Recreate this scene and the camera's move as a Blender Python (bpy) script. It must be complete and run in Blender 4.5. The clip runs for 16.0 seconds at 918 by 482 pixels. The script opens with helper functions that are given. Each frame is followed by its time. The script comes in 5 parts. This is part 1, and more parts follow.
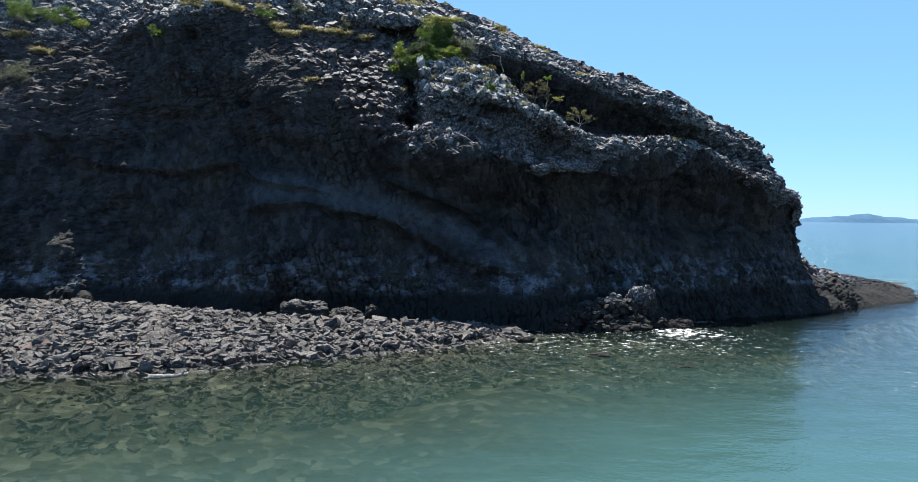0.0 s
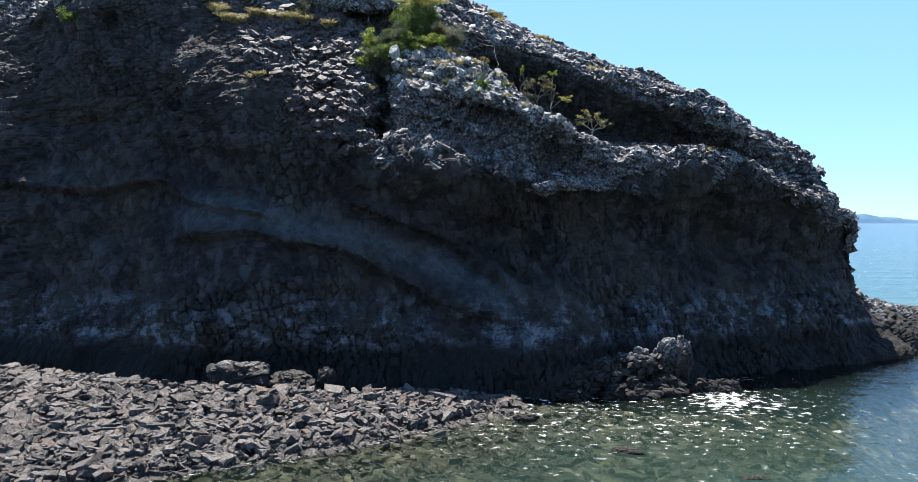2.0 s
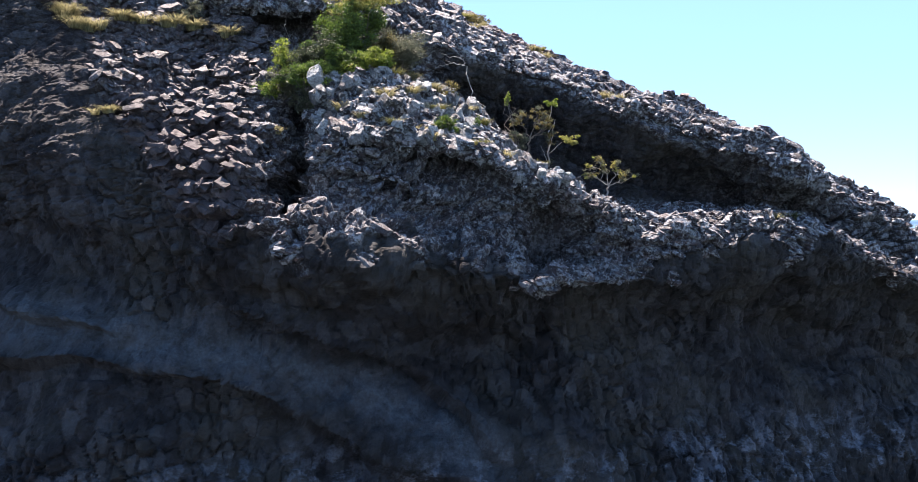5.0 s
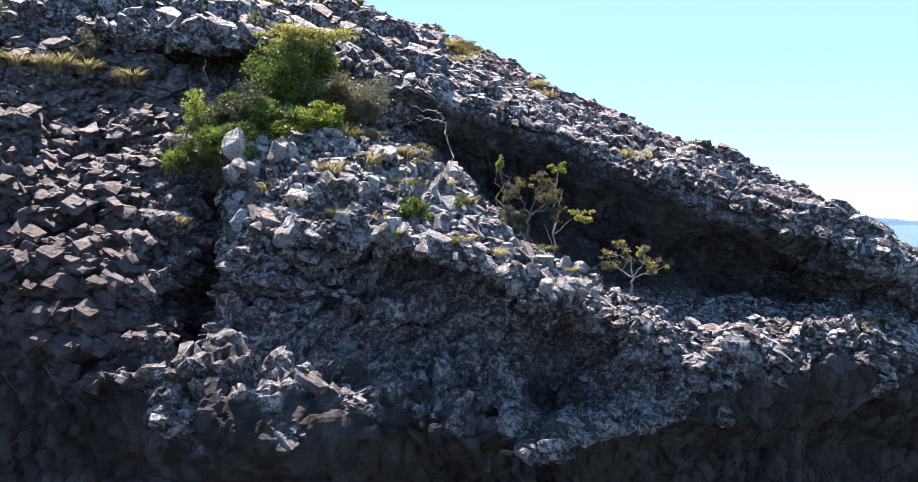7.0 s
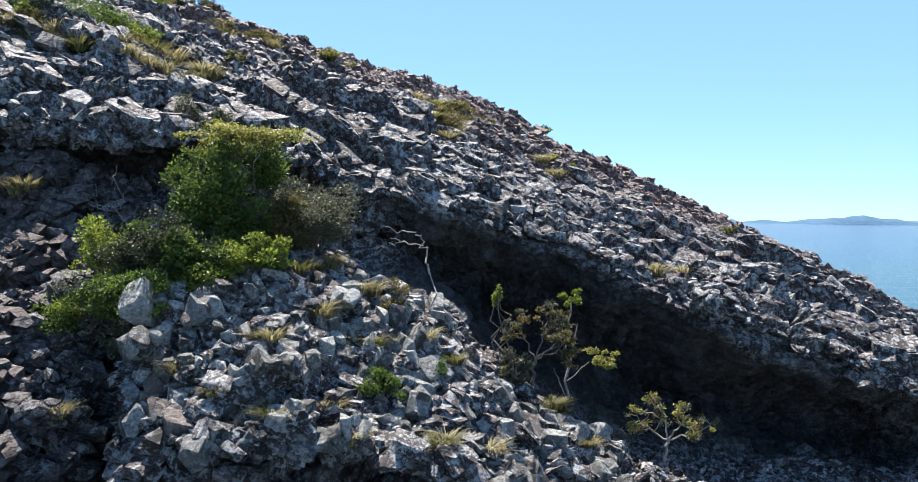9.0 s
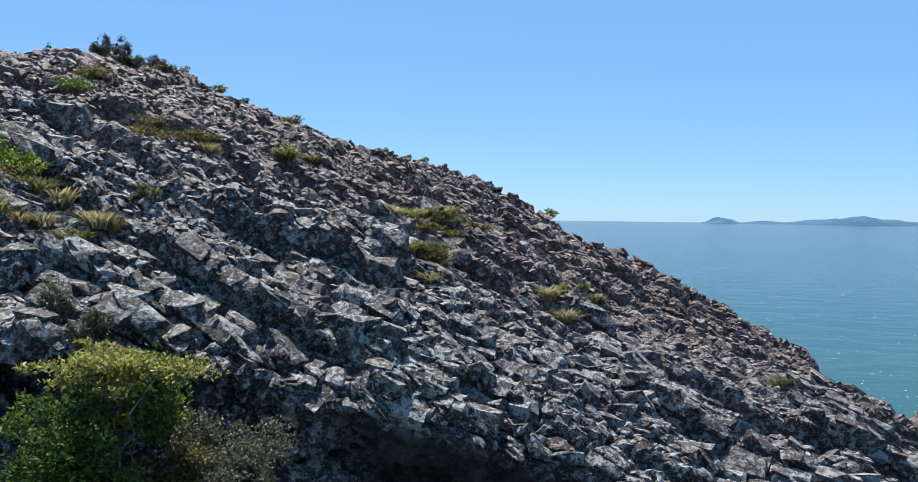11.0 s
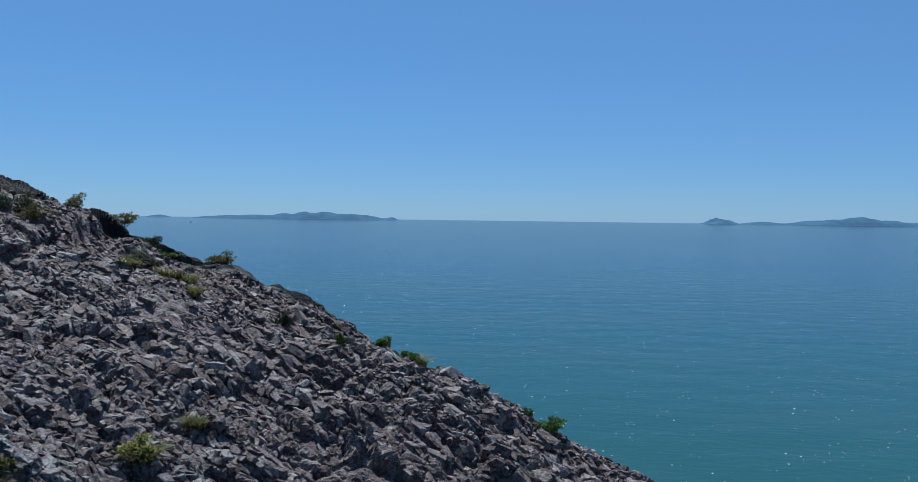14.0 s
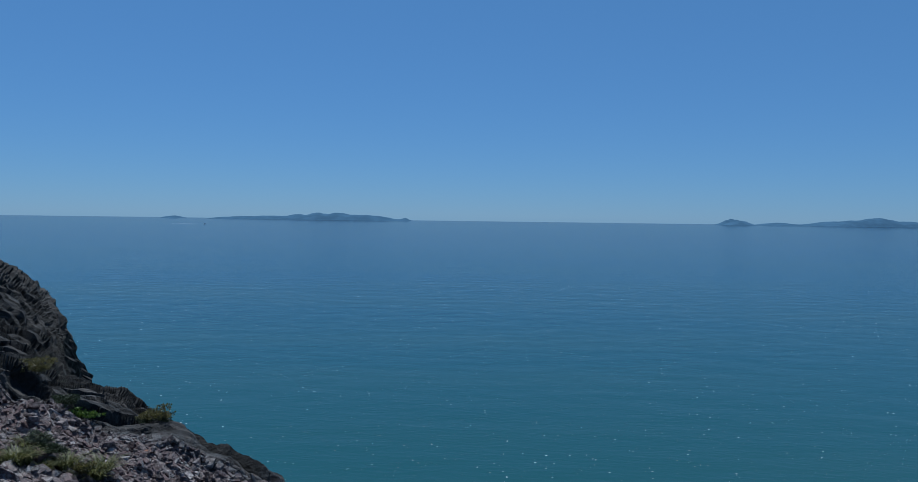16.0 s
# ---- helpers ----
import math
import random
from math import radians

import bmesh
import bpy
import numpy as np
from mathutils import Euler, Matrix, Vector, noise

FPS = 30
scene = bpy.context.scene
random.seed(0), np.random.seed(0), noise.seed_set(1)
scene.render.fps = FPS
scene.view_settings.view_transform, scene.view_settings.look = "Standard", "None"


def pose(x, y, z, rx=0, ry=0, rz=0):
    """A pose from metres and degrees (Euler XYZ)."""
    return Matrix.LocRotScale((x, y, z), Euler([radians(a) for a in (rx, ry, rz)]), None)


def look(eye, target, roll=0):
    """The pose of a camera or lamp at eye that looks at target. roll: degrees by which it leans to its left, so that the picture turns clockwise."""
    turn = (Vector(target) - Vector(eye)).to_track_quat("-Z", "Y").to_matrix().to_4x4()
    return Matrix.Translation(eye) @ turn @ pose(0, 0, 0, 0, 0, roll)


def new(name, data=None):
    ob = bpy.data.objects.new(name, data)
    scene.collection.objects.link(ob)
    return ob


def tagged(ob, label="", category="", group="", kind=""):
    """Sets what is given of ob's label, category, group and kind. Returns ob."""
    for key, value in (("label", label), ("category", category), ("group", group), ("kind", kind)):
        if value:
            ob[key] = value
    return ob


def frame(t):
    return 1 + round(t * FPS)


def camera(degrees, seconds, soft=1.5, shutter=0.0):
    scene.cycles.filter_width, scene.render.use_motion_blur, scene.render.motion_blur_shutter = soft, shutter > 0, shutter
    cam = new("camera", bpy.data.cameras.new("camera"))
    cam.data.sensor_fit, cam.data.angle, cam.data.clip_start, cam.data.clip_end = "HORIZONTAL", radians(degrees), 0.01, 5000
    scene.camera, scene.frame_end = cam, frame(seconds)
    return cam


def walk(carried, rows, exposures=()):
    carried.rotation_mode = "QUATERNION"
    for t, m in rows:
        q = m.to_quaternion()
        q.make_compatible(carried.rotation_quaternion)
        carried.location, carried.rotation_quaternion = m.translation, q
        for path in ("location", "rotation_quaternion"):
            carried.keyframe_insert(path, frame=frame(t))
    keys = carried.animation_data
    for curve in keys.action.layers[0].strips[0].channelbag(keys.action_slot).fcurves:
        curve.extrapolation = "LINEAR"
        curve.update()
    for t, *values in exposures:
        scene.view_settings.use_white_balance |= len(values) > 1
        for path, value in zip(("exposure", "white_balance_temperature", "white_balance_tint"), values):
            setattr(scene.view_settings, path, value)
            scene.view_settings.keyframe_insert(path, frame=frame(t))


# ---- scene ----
import itertools

cam = camera(61.4, 16.0, soft=0.8)
# seconds, x, y, height over the sea, heading; the gimbal holds tilt and roll
PITCH, ROLL = -1.857, -0.745
ROWS = [
    (0.0, 0.000, -0.000, 6.200, -0.01),
    (0.5, 0.164, 2.440, 6.493, -0.07),
    (1.0, 0.321, 4.830, 6.849, -0.11),
    (1.5, 0.485, 7.223, 7.245, -0.17),
    (2.0, 0.631, 9.541, 7.652, -0.24),
    (2.5, 0.847, 11.725, 8.135, -0.30),
    (3.0, 1.148, 13.861, 8.665, -0.32),
    (3.5, 1.430, 15.944, 9.243, -0.34),
    (6.0, 2.490, 25.936, 12.462, -0.46),
    (6.5, 2.656, 27.654, 13.206, -0.46),
    (7.0, 2.766, 29.118, 13.965, -0.45),
    (7.5, 2.843, 30.372, 14.720, -0.41),
    (8.0, 2.906, 31.549, 15.495, -0.40),
    (8.5, 2.999, 32.763, 16.316, -0.38),
    (9.0, 3.097, 34.023, 17.162, -0.37),
    (11.5, 3.585, 40.524, 21.922, -0.36),
    (12.0, 3.742, 41.914, 22.875, -0.36),
    (12.5, 3.865, 43.281, 23.878, -0.35),
    (13.0, 3.960, 44.626, 24.889, -0.39),
    (13.5, 4.053, 45.975, 25.887, -0.47),
    (14.0, 4.180, 47.333, 26.889, -0.49),
    (14.5, 4.336, 48.698, 27.899, -0.45),
    (15.0, 4.496, 50.065, 28.934, -0.37),
    (15.5, 4.676, 51.437, 30.008, -0.30),
    (16.0, 4.807, 52.852, 31.094, 0.50),
]
# seconds, stops, kelvin, tint
EXPOSURES = [(0.0, 1.6, 6500, 8), (2.0, 1.95, 6700, 12), (3.5, 2.29, 7100, 22), (7.0, 2.3, 7100, 24), (9.0, 1.84, 6900, 14), (11.5, 1.15, 6500, 8), (12.5, 0.9, 6300, 7), (14.5, 0.38, 5550, 4), (16.0, 0.1, 5400, 4)]
walk(cam, [(t, pose(x, y, z, 90 + PITCH, ROLL, yaw)) for t, x, y, z, yaw in ROWS], EXPOSURES)

# ---- light ----
SUN_AZ, SUN_EL = -20.0, 66.8          # degrees from +y towards +x; height
world = bpy.data.worlds.new("sky")
scene.world = world
world.use_nodes = True
wn, wl = world.node_tree.nodes, world.node_tree.links
sky = wn.new("ShaderNodeTexSky")
sky.sky_type, sky.sun_disc = "NISHITA", False
sky.altitude = 1200
sky.sun_elevation, sky.sun_rotation = radians(SUN_EL), radians(SUN_AZ)
sky.air_density, sky.dust_density, sky.ozone_density = 1.0, 0.1, 2.5
wn["Background"].inputs["Strength"].default_value = 0.052
tint = wn.new("ShaderNodeMix")
tint.data_type, tint.blend_type = "RGBA", "MULTIPLY"
tint.inputs[0].default_value = 1.0
tint.inputs[7].default_value = (0.72, 0.93, 1.26, 1.0)      # a clear maritime sky, bluer than the model's
wl.new(sky.outputs["Color"], tint.inputs[6])
haze = wn.new("ShaderNodeMix")
haze.data_type = "RGBA"
haze.inputs[0].default_value = 0.5
haze.inputs[7].default_value = (2.1, 4.55, 7.8, 1.0)          # even blue sea haze over the whole sky
wl.new(tint.outputs[2], haze.inputs[6])
wl.new(haze.outputs[2], wn["Background"].inputs["Color"])
sun = new("sun", bpy.data.lights.new("sun", "SUN"))
sun.data.energy, sun.data.angle, sun.data.color = 5.0, radians(0.53), (1.0, 0.945, 0.86)
_az, _el = radians(SUN_AZ), radians(SUN_EL)
SUNWARD = Vector((math.sin(_az) * math.cos(_el), math.cos(_az) * math.cos(_el), math.sin(_el)))
sun.matrix_world = look(SUNWARD * 200, (0, 0, 0))


# ---- materials ----
class Mat:
    """A node material under construction."""

    def __init__(self, name, rough=0.85, spec=0.3):
        self.m = bpy.data.materials.new(name)
        self.m.use_nodes = True
        self.n, self.l = self.m.node_tree.nodes, self.m.node_tree.links
        self.b = self.n["Principled BSDF"]
        self.b.inputs["Roughness"].default_value = rough
        self.b.inputs["Specular IOR Level"].default_value = spec
        self.pos = self.node("ShaderNodeNewGeometry").outputs["Position"]

    def node(self, kind, **inputs):
        nd = self.n.new(kind)
        for k, v in inputs.items():
            self.put(nd.inputs[k], v)
        return nd

    def put(self, socket, v):
        if isinstance(v, bpy.types.NodeSocket):
            self.l.new(v, socket)
        else:
            socket.default_value = v

    def noise(self, scale, detail=4.0, rough=0.55, vec=None, distortion=0.0):
        return self.node("ShaderNodeTexNoise", Vector=vec or self.pos, Scale=scale, Detail=detail, Roughness=rough, Distortion=distortion).outputs["Fac"]

    def voronoi(self, scale, feature="F1", vec=None, out="Distance"):
        nd = self.n.new("ShaderNodeTexVoronoi")
        nd.feature = feature
        self.put(nd.inputs["Vector"], vec or self.pos)
        nd.inputs["Scale"].default_value = scale
        return nd.outputs[out]

    def stretch(self, sx, sy, sz, turn=(0, 0, 0)):
        nd = self.node("ShaderNodeMapping", Vector=self.pos)
        nd.inputs["Rotation"].default_value = turn
        nd.inputs["Scale"].default_value = (sx, sy, sz)
        return nd.outputs["Vector"]

    def ramp(self, fac, *stops):
        nd = self.n.new("ShaderNodeValToRGB")
        e = nd.color_ramp.elements
        while len(e) < len(stops):
            e.new(0.5)
        for el, (p, c) in zip(e, stops):
            el.position = p
            el.color = (*c, 1.0) if isinstance(c, tuple) else (c, c, c, 1.0)
        self.l.new(fac, nd.inputs["Fac"])
        return nd.outputs["Color"]

    def mix(self, fac, a, b, mode="MIX"):
        nd = self.n.new("ShaderNodeMix")
        nd.data_type, nd.blend_type = "RGBA", mode
        for sock, v in ((nd.inputs[0], fac), (nd.inputs[6], a), (nd.inputs[7], b)):
            if isinstance(v, tuple):
                v = (*v, 1.0)
            self.put(sock, v)
        return nd.outputs[2]

    def math(self, op, a, b=0.0, clamp=False):
        nd = self.n.new("ShaderNodeMath")
        nd.operation, nd.use_clamp = op, clamp
        self.put(nd.inputs[0], a)
        self.put(nd.inputs[1], b)
        return nd.outputs[0]

    def attr(self, name):
        nd = self.n.new("ShaderNodeAttribute")
        nd.attribute_name = name
        return nd.outputs["Fac"]

    def height(self):
        return self.node("ShaderNodeSeparateXYZ", Vector=self.pos).outputs["Z"]

    def bump(self, h, strength=0.6, distance=0.05, under=None):
        nd = self.node("ShaderNodeBump", Height=h, Strength=strength, Distance=distance)
        if under is not None:
            self.l.new(under, nd.inputs["Normal"])
        return nd.outputs["Normal"]

    def done(self, color=None, normal=None, rough=None):
        if color is not None:
            self.put(self.b.inputs["Base Color"], (*color, 1.0) if isinstance(color, tuple) else color)
        if normal is not None:
            self.put(self.b.inputs["Normal"], normal)
        if rough is not None:
            self.put(self.b.inputs["Roughness"], rough)
        return self.m


def rock_material():
    """Jointed volcanic rock: grey-brown blocks with pale lichen above, dark brown columns below, shade painted into
    recesses, a wet tide band.
    """
    k = Mat("jointed_rock", 0.5, 0.22)
    upper = k.attr("upper")
    big, mid, fine = k.noise(0.35, 3), k.noise(2.2, 5, 0.6), k.noise(11.0, 6, 0.65)
    block = k.attr("block")
    speck = k.noise(26.0, 4, 0.6)
    top = k.ramp(block, (0.0, (0.012, 0.011, 0.013)), (0.4, (0.030, 0.0285, 0.0325)), (0.75, (0.058, 0.056, 0.062)), (1.0, (0.118, 0.120, 0.127)))
    top = k.mix(k.math("MULTIPLY", k.ramp(k.noise(2.8, 7, 0.66), (0.42, 1.0), (0.56, 0.0)), 0.6), top, (0.020, 0.017, 0.020))
    stain = k.ramp(k.noise(0.9, 8, 0.75), (0.46, 0.0), (0.6, 1.0))
    top = k.mix(k.math("MULTIPLY", stain, 0.35), top, (0.066, 0.047, 0.054))
    open_rock = k.attr("open")
    # less open rock goes darker, which puts some of its shade into colour
    top = k.mix(k.math("MULTIPLY", k.math("SUBTRACT", 1.0, open_rock), 0.75), top, k.mix(k.ramp(mid, (0.4, 0.0), (0.62, 1.0)), (0.034, 0.028, 0.030), (0.095, 0.080, 0.082)))
    lichen = k.ramp(k.math("ADD", k.noise(7.0, 6, 0.68), k.math("MULTIPLY", block, 0.08)), (0.552, 0.0), (0.58, 1.0))
    fleck = k.ramp(k.noise(17.0, 4, 0.62), (0.56, 0.0), (0.60, 1.0))
    top = k.mix(k.math("MULTIPLY", k.math("MULTIPLY", fleck, open_rock), 0.5), top, (0.30, 0.30, 0.31))
    top = k.mix(k.math("MULTIPLY", k.math("MULTIPLY", lichen, open_rock), 0.8), top, (0.335, 0.365, 0.385))
    white = k.ramp(k.noise(1.6, 8, 0.78), (0.56, 0.0), (0.61, 1.0))
    top = k.mix(k.math("MULTIPLY", k.math("MULTIPLY", white, open_rock), 0.4), top, (0.40, 0.41, 0.42))
    orange = k.ramp(k.noise(1.7, 7, 0.75, vec=k.stretch(1, 1, 1.3)), (0.63, 0.0), (0.68, 1.0))
    top = k.mix(k.math("MULTIPLY", orange, 0.5), top, (0.24, 0.125, 0.07))
    top = k.mix(k.math("MULTIPLY", k.ramp(speck, (0.41, 1.0), (0.46, 0.0)), 0.6), top, (0.016, 0.014, 0.016))
    hue = k.math("FRACT", k.math("MULTIPLY", block, 7.3))
    top = k.mix(k.math("MULTIPLY", k.ramp(hue, (0.6, 0.0), (0.75, 1.0)), 0.3), top, (0.075, 0.054, 0.056))
    crest = k.attr("crest")
    weathered = k.ramp(k.noise(2.4, 9, 0.74), (0.42, (0.018, 0.011, 0.012)), (0.47, (0.078, 0.042, 0.041)), (0.53, (0.150, 0.090, 0.080)), (0.57, (0.13, 0.115, 0.118)), (0.61, (0.38, 0.335, 0.315)))
    weathered = k.mix(k.math("MULTIPLY", fleck, 0.4), weathered, (0.36, 0.315, 0.295))
    weathered = k.mix(k.math("MULTIPLY", k.ramp(k.noise(0.8, 7, 0.7), (0.47, 0.0), (0.56, 1.0)), 0.55), weathered, (0.085, 0.044, 0.050))
    lot = k.ramp(k.math("FRACT", k.math("MULTIPLY", block, 11.7)), (0.1, (0.020, 0.014, 0.015)), (0.35, (0.112, 0.056, 0.052)), (0.6, (0.135, 0.096, 0.096)), (0.8, (0.26, 0.205, 0.188)), (0.93, (0.46, 0.42, 0.40)))
    weathered = k.mix(0.55, weathered, lot)
    weathered = k.mix(k.math("MULTIPLY", k.ramp(k.noise(9.0, 5, 0.66), (0.40, 1.0), (0.45, 0.0)), 0.6), weathered, (0.018, 0.014, 0.015))
    weathered = k.mix(k.math("MULTIPLY", orange, 0.8), weathered, (0.36, 0.15, 0.07))
    top = k.mix(k.math("MULTIPLY", crest, 0.88), top, weathered)
    # dark lower rock; recesses take this colour too, for their shade
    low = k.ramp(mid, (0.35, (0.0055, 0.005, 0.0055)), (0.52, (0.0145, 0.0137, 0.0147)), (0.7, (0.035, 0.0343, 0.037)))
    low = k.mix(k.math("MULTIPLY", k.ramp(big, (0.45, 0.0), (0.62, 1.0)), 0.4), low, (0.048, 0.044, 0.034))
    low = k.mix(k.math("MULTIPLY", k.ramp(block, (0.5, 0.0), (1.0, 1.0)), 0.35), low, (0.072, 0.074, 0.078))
    low = k.mix(k.math("MULTIPLY", k.math("MULTIPLY", k.attr("ash"), k.ramp(k.noise(1.6, 9, 0.75), (0.38, 0.2), (0.58, 1.0))), 0.7), low, (0.072, 0.095, 0.118))
    z = k.height()
    pale = k.ramp(k.noise(1.3, 9, 0.78, vec=k.stretch(0.6, 0.6, 1.0)), (0.49, 0.0), (0.57, 1.0))
    band = k.math("MULTIPLY", k.ramp(k.math("MULTIPLY", z, 0.1), (0.15, 0.0), (0.2, 1.0), (0.29, 0.8), (0.42, 0.1)), pale)
    low = k.mix(k.math("MULTIPLY", k.math("MULTIPLY", band, k.ramp(block, (0.15, 0.25), (0.8, 1.0))), 0.65), low, (0.21, 0.24, 0.29))
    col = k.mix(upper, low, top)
    zz = k.math("ADD", z, k.math("MULTIPLY", k.noise(0.8, 4), 1.2))
    wet = k.ramp(k.math("MULTIPLY", zz, 0.25), (0.50, 1.0), (0.63, 0.0))
    col = k.mix(k.math("MULTIPLY", wet, 0.93), col, (0.012, 0.0115, 0.011))
    col = k.mix(k.math("MULTIPLY", k.ramp(fine, (0.35, 1.0), (0.62, 0.0)), 0.35), col, (0.05, 0.045, 0.042), "MULTIPLY")
    rag = k.math("ADD", k.noise(3.6, 9, 0.68, vec=k.stretch(1.0, 1.0, 1.7, (0.3, 0.2, 0.4))), k.math("MULTIPLY", k.voronoi(6.0, vec=k.stretch(0.7, 1.0, 1.3, (0.2, 0.4, 0.3))), -0.12))
    ribs = k.noise(2.0, 4, 0.6, vec=k.stretch(2.4, 0.5, 2.2, (0.35, 0.1, -0.5)))
    rag = k.math("ADD", rag, k.math("MULTIPLY", ribs, 0.9))
    strata = k.attr("strata")
    beds = k.noise(1.1, 6, 0.62, vec=k.stretch(0.35, 3.2, 1.0))
    # bedded rock; its colours are lowered to carry the crag's shade
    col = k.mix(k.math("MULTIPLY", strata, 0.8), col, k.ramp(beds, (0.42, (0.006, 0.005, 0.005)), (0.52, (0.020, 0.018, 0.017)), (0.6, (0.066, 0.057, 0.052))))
    rag = k.math("ADD", rag, k.math("MULTIPLY", k.math("MULTIPLY", strata, beds), 1.6))
    nrm = k.bump(fine, 0.9, 0.05, k.bump(rag, 0.8, 0.11))
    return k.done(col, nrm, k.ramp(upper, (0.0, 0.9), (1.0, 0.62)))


def stone_material(name, dark, mid, pale, rough=0.7):
    k = Mat(name, rough, 0.35)
    rnd = k.n.new("ShaderNodeObjectInfo").outputs["Random"]
    isl = k.node("ShaderNodeNewGeometry").outputs["Random Per Island"]
    r = k.math("FRACT", k.math("ADD", k.math("MULTIPLY", rnd, 3.7), isl))
    col = k.ramp(r, (0.0, dark), (0.45, mid), (0.8, pale), (1.0, mid))
    col = k.mix(k.math("MULTIPLY", k.ramp(k.noise(5.0, 8, 0.72), (0.49, 0.0), (0.56, 1.0)), 0.6), col, pale)
    col = k.mix(k.math("MULTIPLY", k.ramp(r, (0.92, 0.0), (0.95, 1.0)), 0.5), col, (0.16, 0.095, 0.07))
    fine = k.noise(15.0, 6, 0.7)
    col = k.mix(k.math("MULTIPLY", k.ramp(fine, (0.36, 1.0), (0.6, 0.0)), 0.7), col, dark)
    z = k.math("ADD", k.height(), k.math("MULTIPLY", k.noise(1.2, 2), 0.3))
    wet = k.ramp(z, (0.28, 1.0), (0.5, 0.0))
    col = k.mix(k.math("MULTIPLY", wet, 0.65), col, (0.03, 0.029, 0.027))
    return k.done(col, k.bump(fine, 1.0, 0.06, k.bump(k.noise(4.5, 8, 0.7), 1.0, 0.16)), k.ramp(wet, (0.0, rough), (1.0, 0.35)))


def bed_material():
    k = Mat("shingle_bed", 0.9, 0.2)
    c = k.ramp(k.voronoi(2.6, out="Color"), (0.1, (0.012, 0.012, 0.010)), (0.5, (0.042, 0.042, 0.037)), (0.9, (0.13, 0.125, 0.112)))
    c = k.mix(k.math("MULTIPLY", k.ramp(k.noise(0.4, 5), (0.45, 0.0), (0.6, 1.0)), 0.5), c, (0.07, 0.07, 0.05))
    c = k.mix(k.math("MULTIPLY", k.ramp(k.noise(0.9, 6, 0.65, vec=k.stretch(0.6, 1.2, 1)), (0.49, 0.0), (0.56, 1.0)), 0.7), c, (0.010, 0.010, 0.008))
    return k.done(c, k.bump(k.voronoi(2.6), 0.8, 0.12))


def sea_material():
    """Clear green shallows over the bed, milky turquoise off the shore, bluer further north; sky on the ripples."""
    k = Mat("sea_water", 0.06, 0.5)
    sep = k.node("ShaderNodeSeparateXYZ", Vector=k.pos)
    depth = k.attr("depth")
    wob = k.noise(0.25, 4)
    d = k.math("ADD", depth, k.math("MULTIPLY", k.math("SUBTRACT", wob, 0.5), 0.9))
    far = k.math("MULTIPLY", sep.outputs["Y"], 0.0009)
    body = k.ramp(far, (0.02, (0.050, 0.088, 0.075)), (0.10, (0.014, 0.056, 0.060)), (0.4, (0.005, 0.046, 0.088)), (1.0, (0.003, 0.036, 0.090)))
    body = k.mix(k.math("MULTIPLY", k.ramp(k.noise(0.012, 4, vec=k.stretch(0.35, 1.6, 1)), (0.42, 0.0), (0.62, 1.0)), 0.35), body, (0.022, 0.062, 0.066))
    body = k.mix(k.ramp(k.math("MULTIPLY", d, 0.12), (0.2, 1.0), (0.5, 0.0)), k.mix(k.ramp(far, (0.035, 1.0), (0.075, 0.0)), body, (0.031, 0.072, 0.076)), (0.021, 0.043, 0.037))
    diff = k.node("ShaderNodeBsdfDiffuse", Color=body)
    clear = k.node("ShaderNodeBsdfTransparent")
    clear.inputs["Color"].default_value = (0.72, 0.76, 0.68, 1)
    murk = k.ramp(k.math("MULTIPLY", d, 0.25), (0.02, 0.03), (0.45, 0.45), (0.9, 1.0))
    inner = k.node("ShaderNodeMixShader", Fac=murk)
    k.l.new(clear.outputs[0], inner.inputs[1])
    k.l.new(diff.outputs[0], inner.inputs[2])
    h1 = k.noise(0.9, 4, 0.55, vec=k.stretch(0.6, 1.0, 1.0, (0, 0, 0.35)))
    h2 = k.noise(5.0, 3, 0.5, vec=k.stretch(0.75, 1.0, 1.0, (0, 0, -0.2)))
    h3 = k.noise(0.14, 3, 0.5, vec=k.stretch(0.5, 1.0, 1.0, (0, 0, 0.2)))
    nrm = k.bump(h2, 0.35, 0.05, k.bump(h1, 0.45, 0.18, k.bump(h3, 0.5, 0.5)))
    gloss = k.node("ShaderNodeBsdfGlossy", Normal=nrm, Roughness=0.09)
    fres = k.node("ShaderNodeFresnel", IOR=1.33, Normal=nrm)
    out = k.node("ShaderNodeMixShader", Fac=k.math("MULTIPLY", fres.outputs[0], 0.8))
    k.l.new(inner.outputs[0], out.inputs[1])
    k.l.new(gloss.outputs[0], out.inputs[2])
    k.l.new(out.outputs[0], k.n["Material Output"].inputs["Surface"])
    return k.m


# Distance haze is put into the hills' own blue base colour.
def hazed_hill_material(name, color):
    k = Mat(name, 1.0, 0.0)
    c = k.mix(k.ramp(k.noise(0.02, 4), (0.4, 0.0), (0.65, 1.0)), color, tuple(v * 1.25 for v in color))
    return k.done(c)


ROCK = rock_material()
BED = bed_material()
SEA = sea_material()
SHINGLE = stone_material("shingle_stone", (0.012, 0.011, 0.012), (0.046, 0.042, 0.043), (0.15, 0.138, 0.133))
BLOCK = stone_material("lichen_block", (0.020, 0.020, 0.022), (0.13, 0.138, 0.142), (0.42, 0.455, 0.46))
HAZED_HILL = hazed_hill_material("hazed_hill", (0.045, 0.088, 0.14))


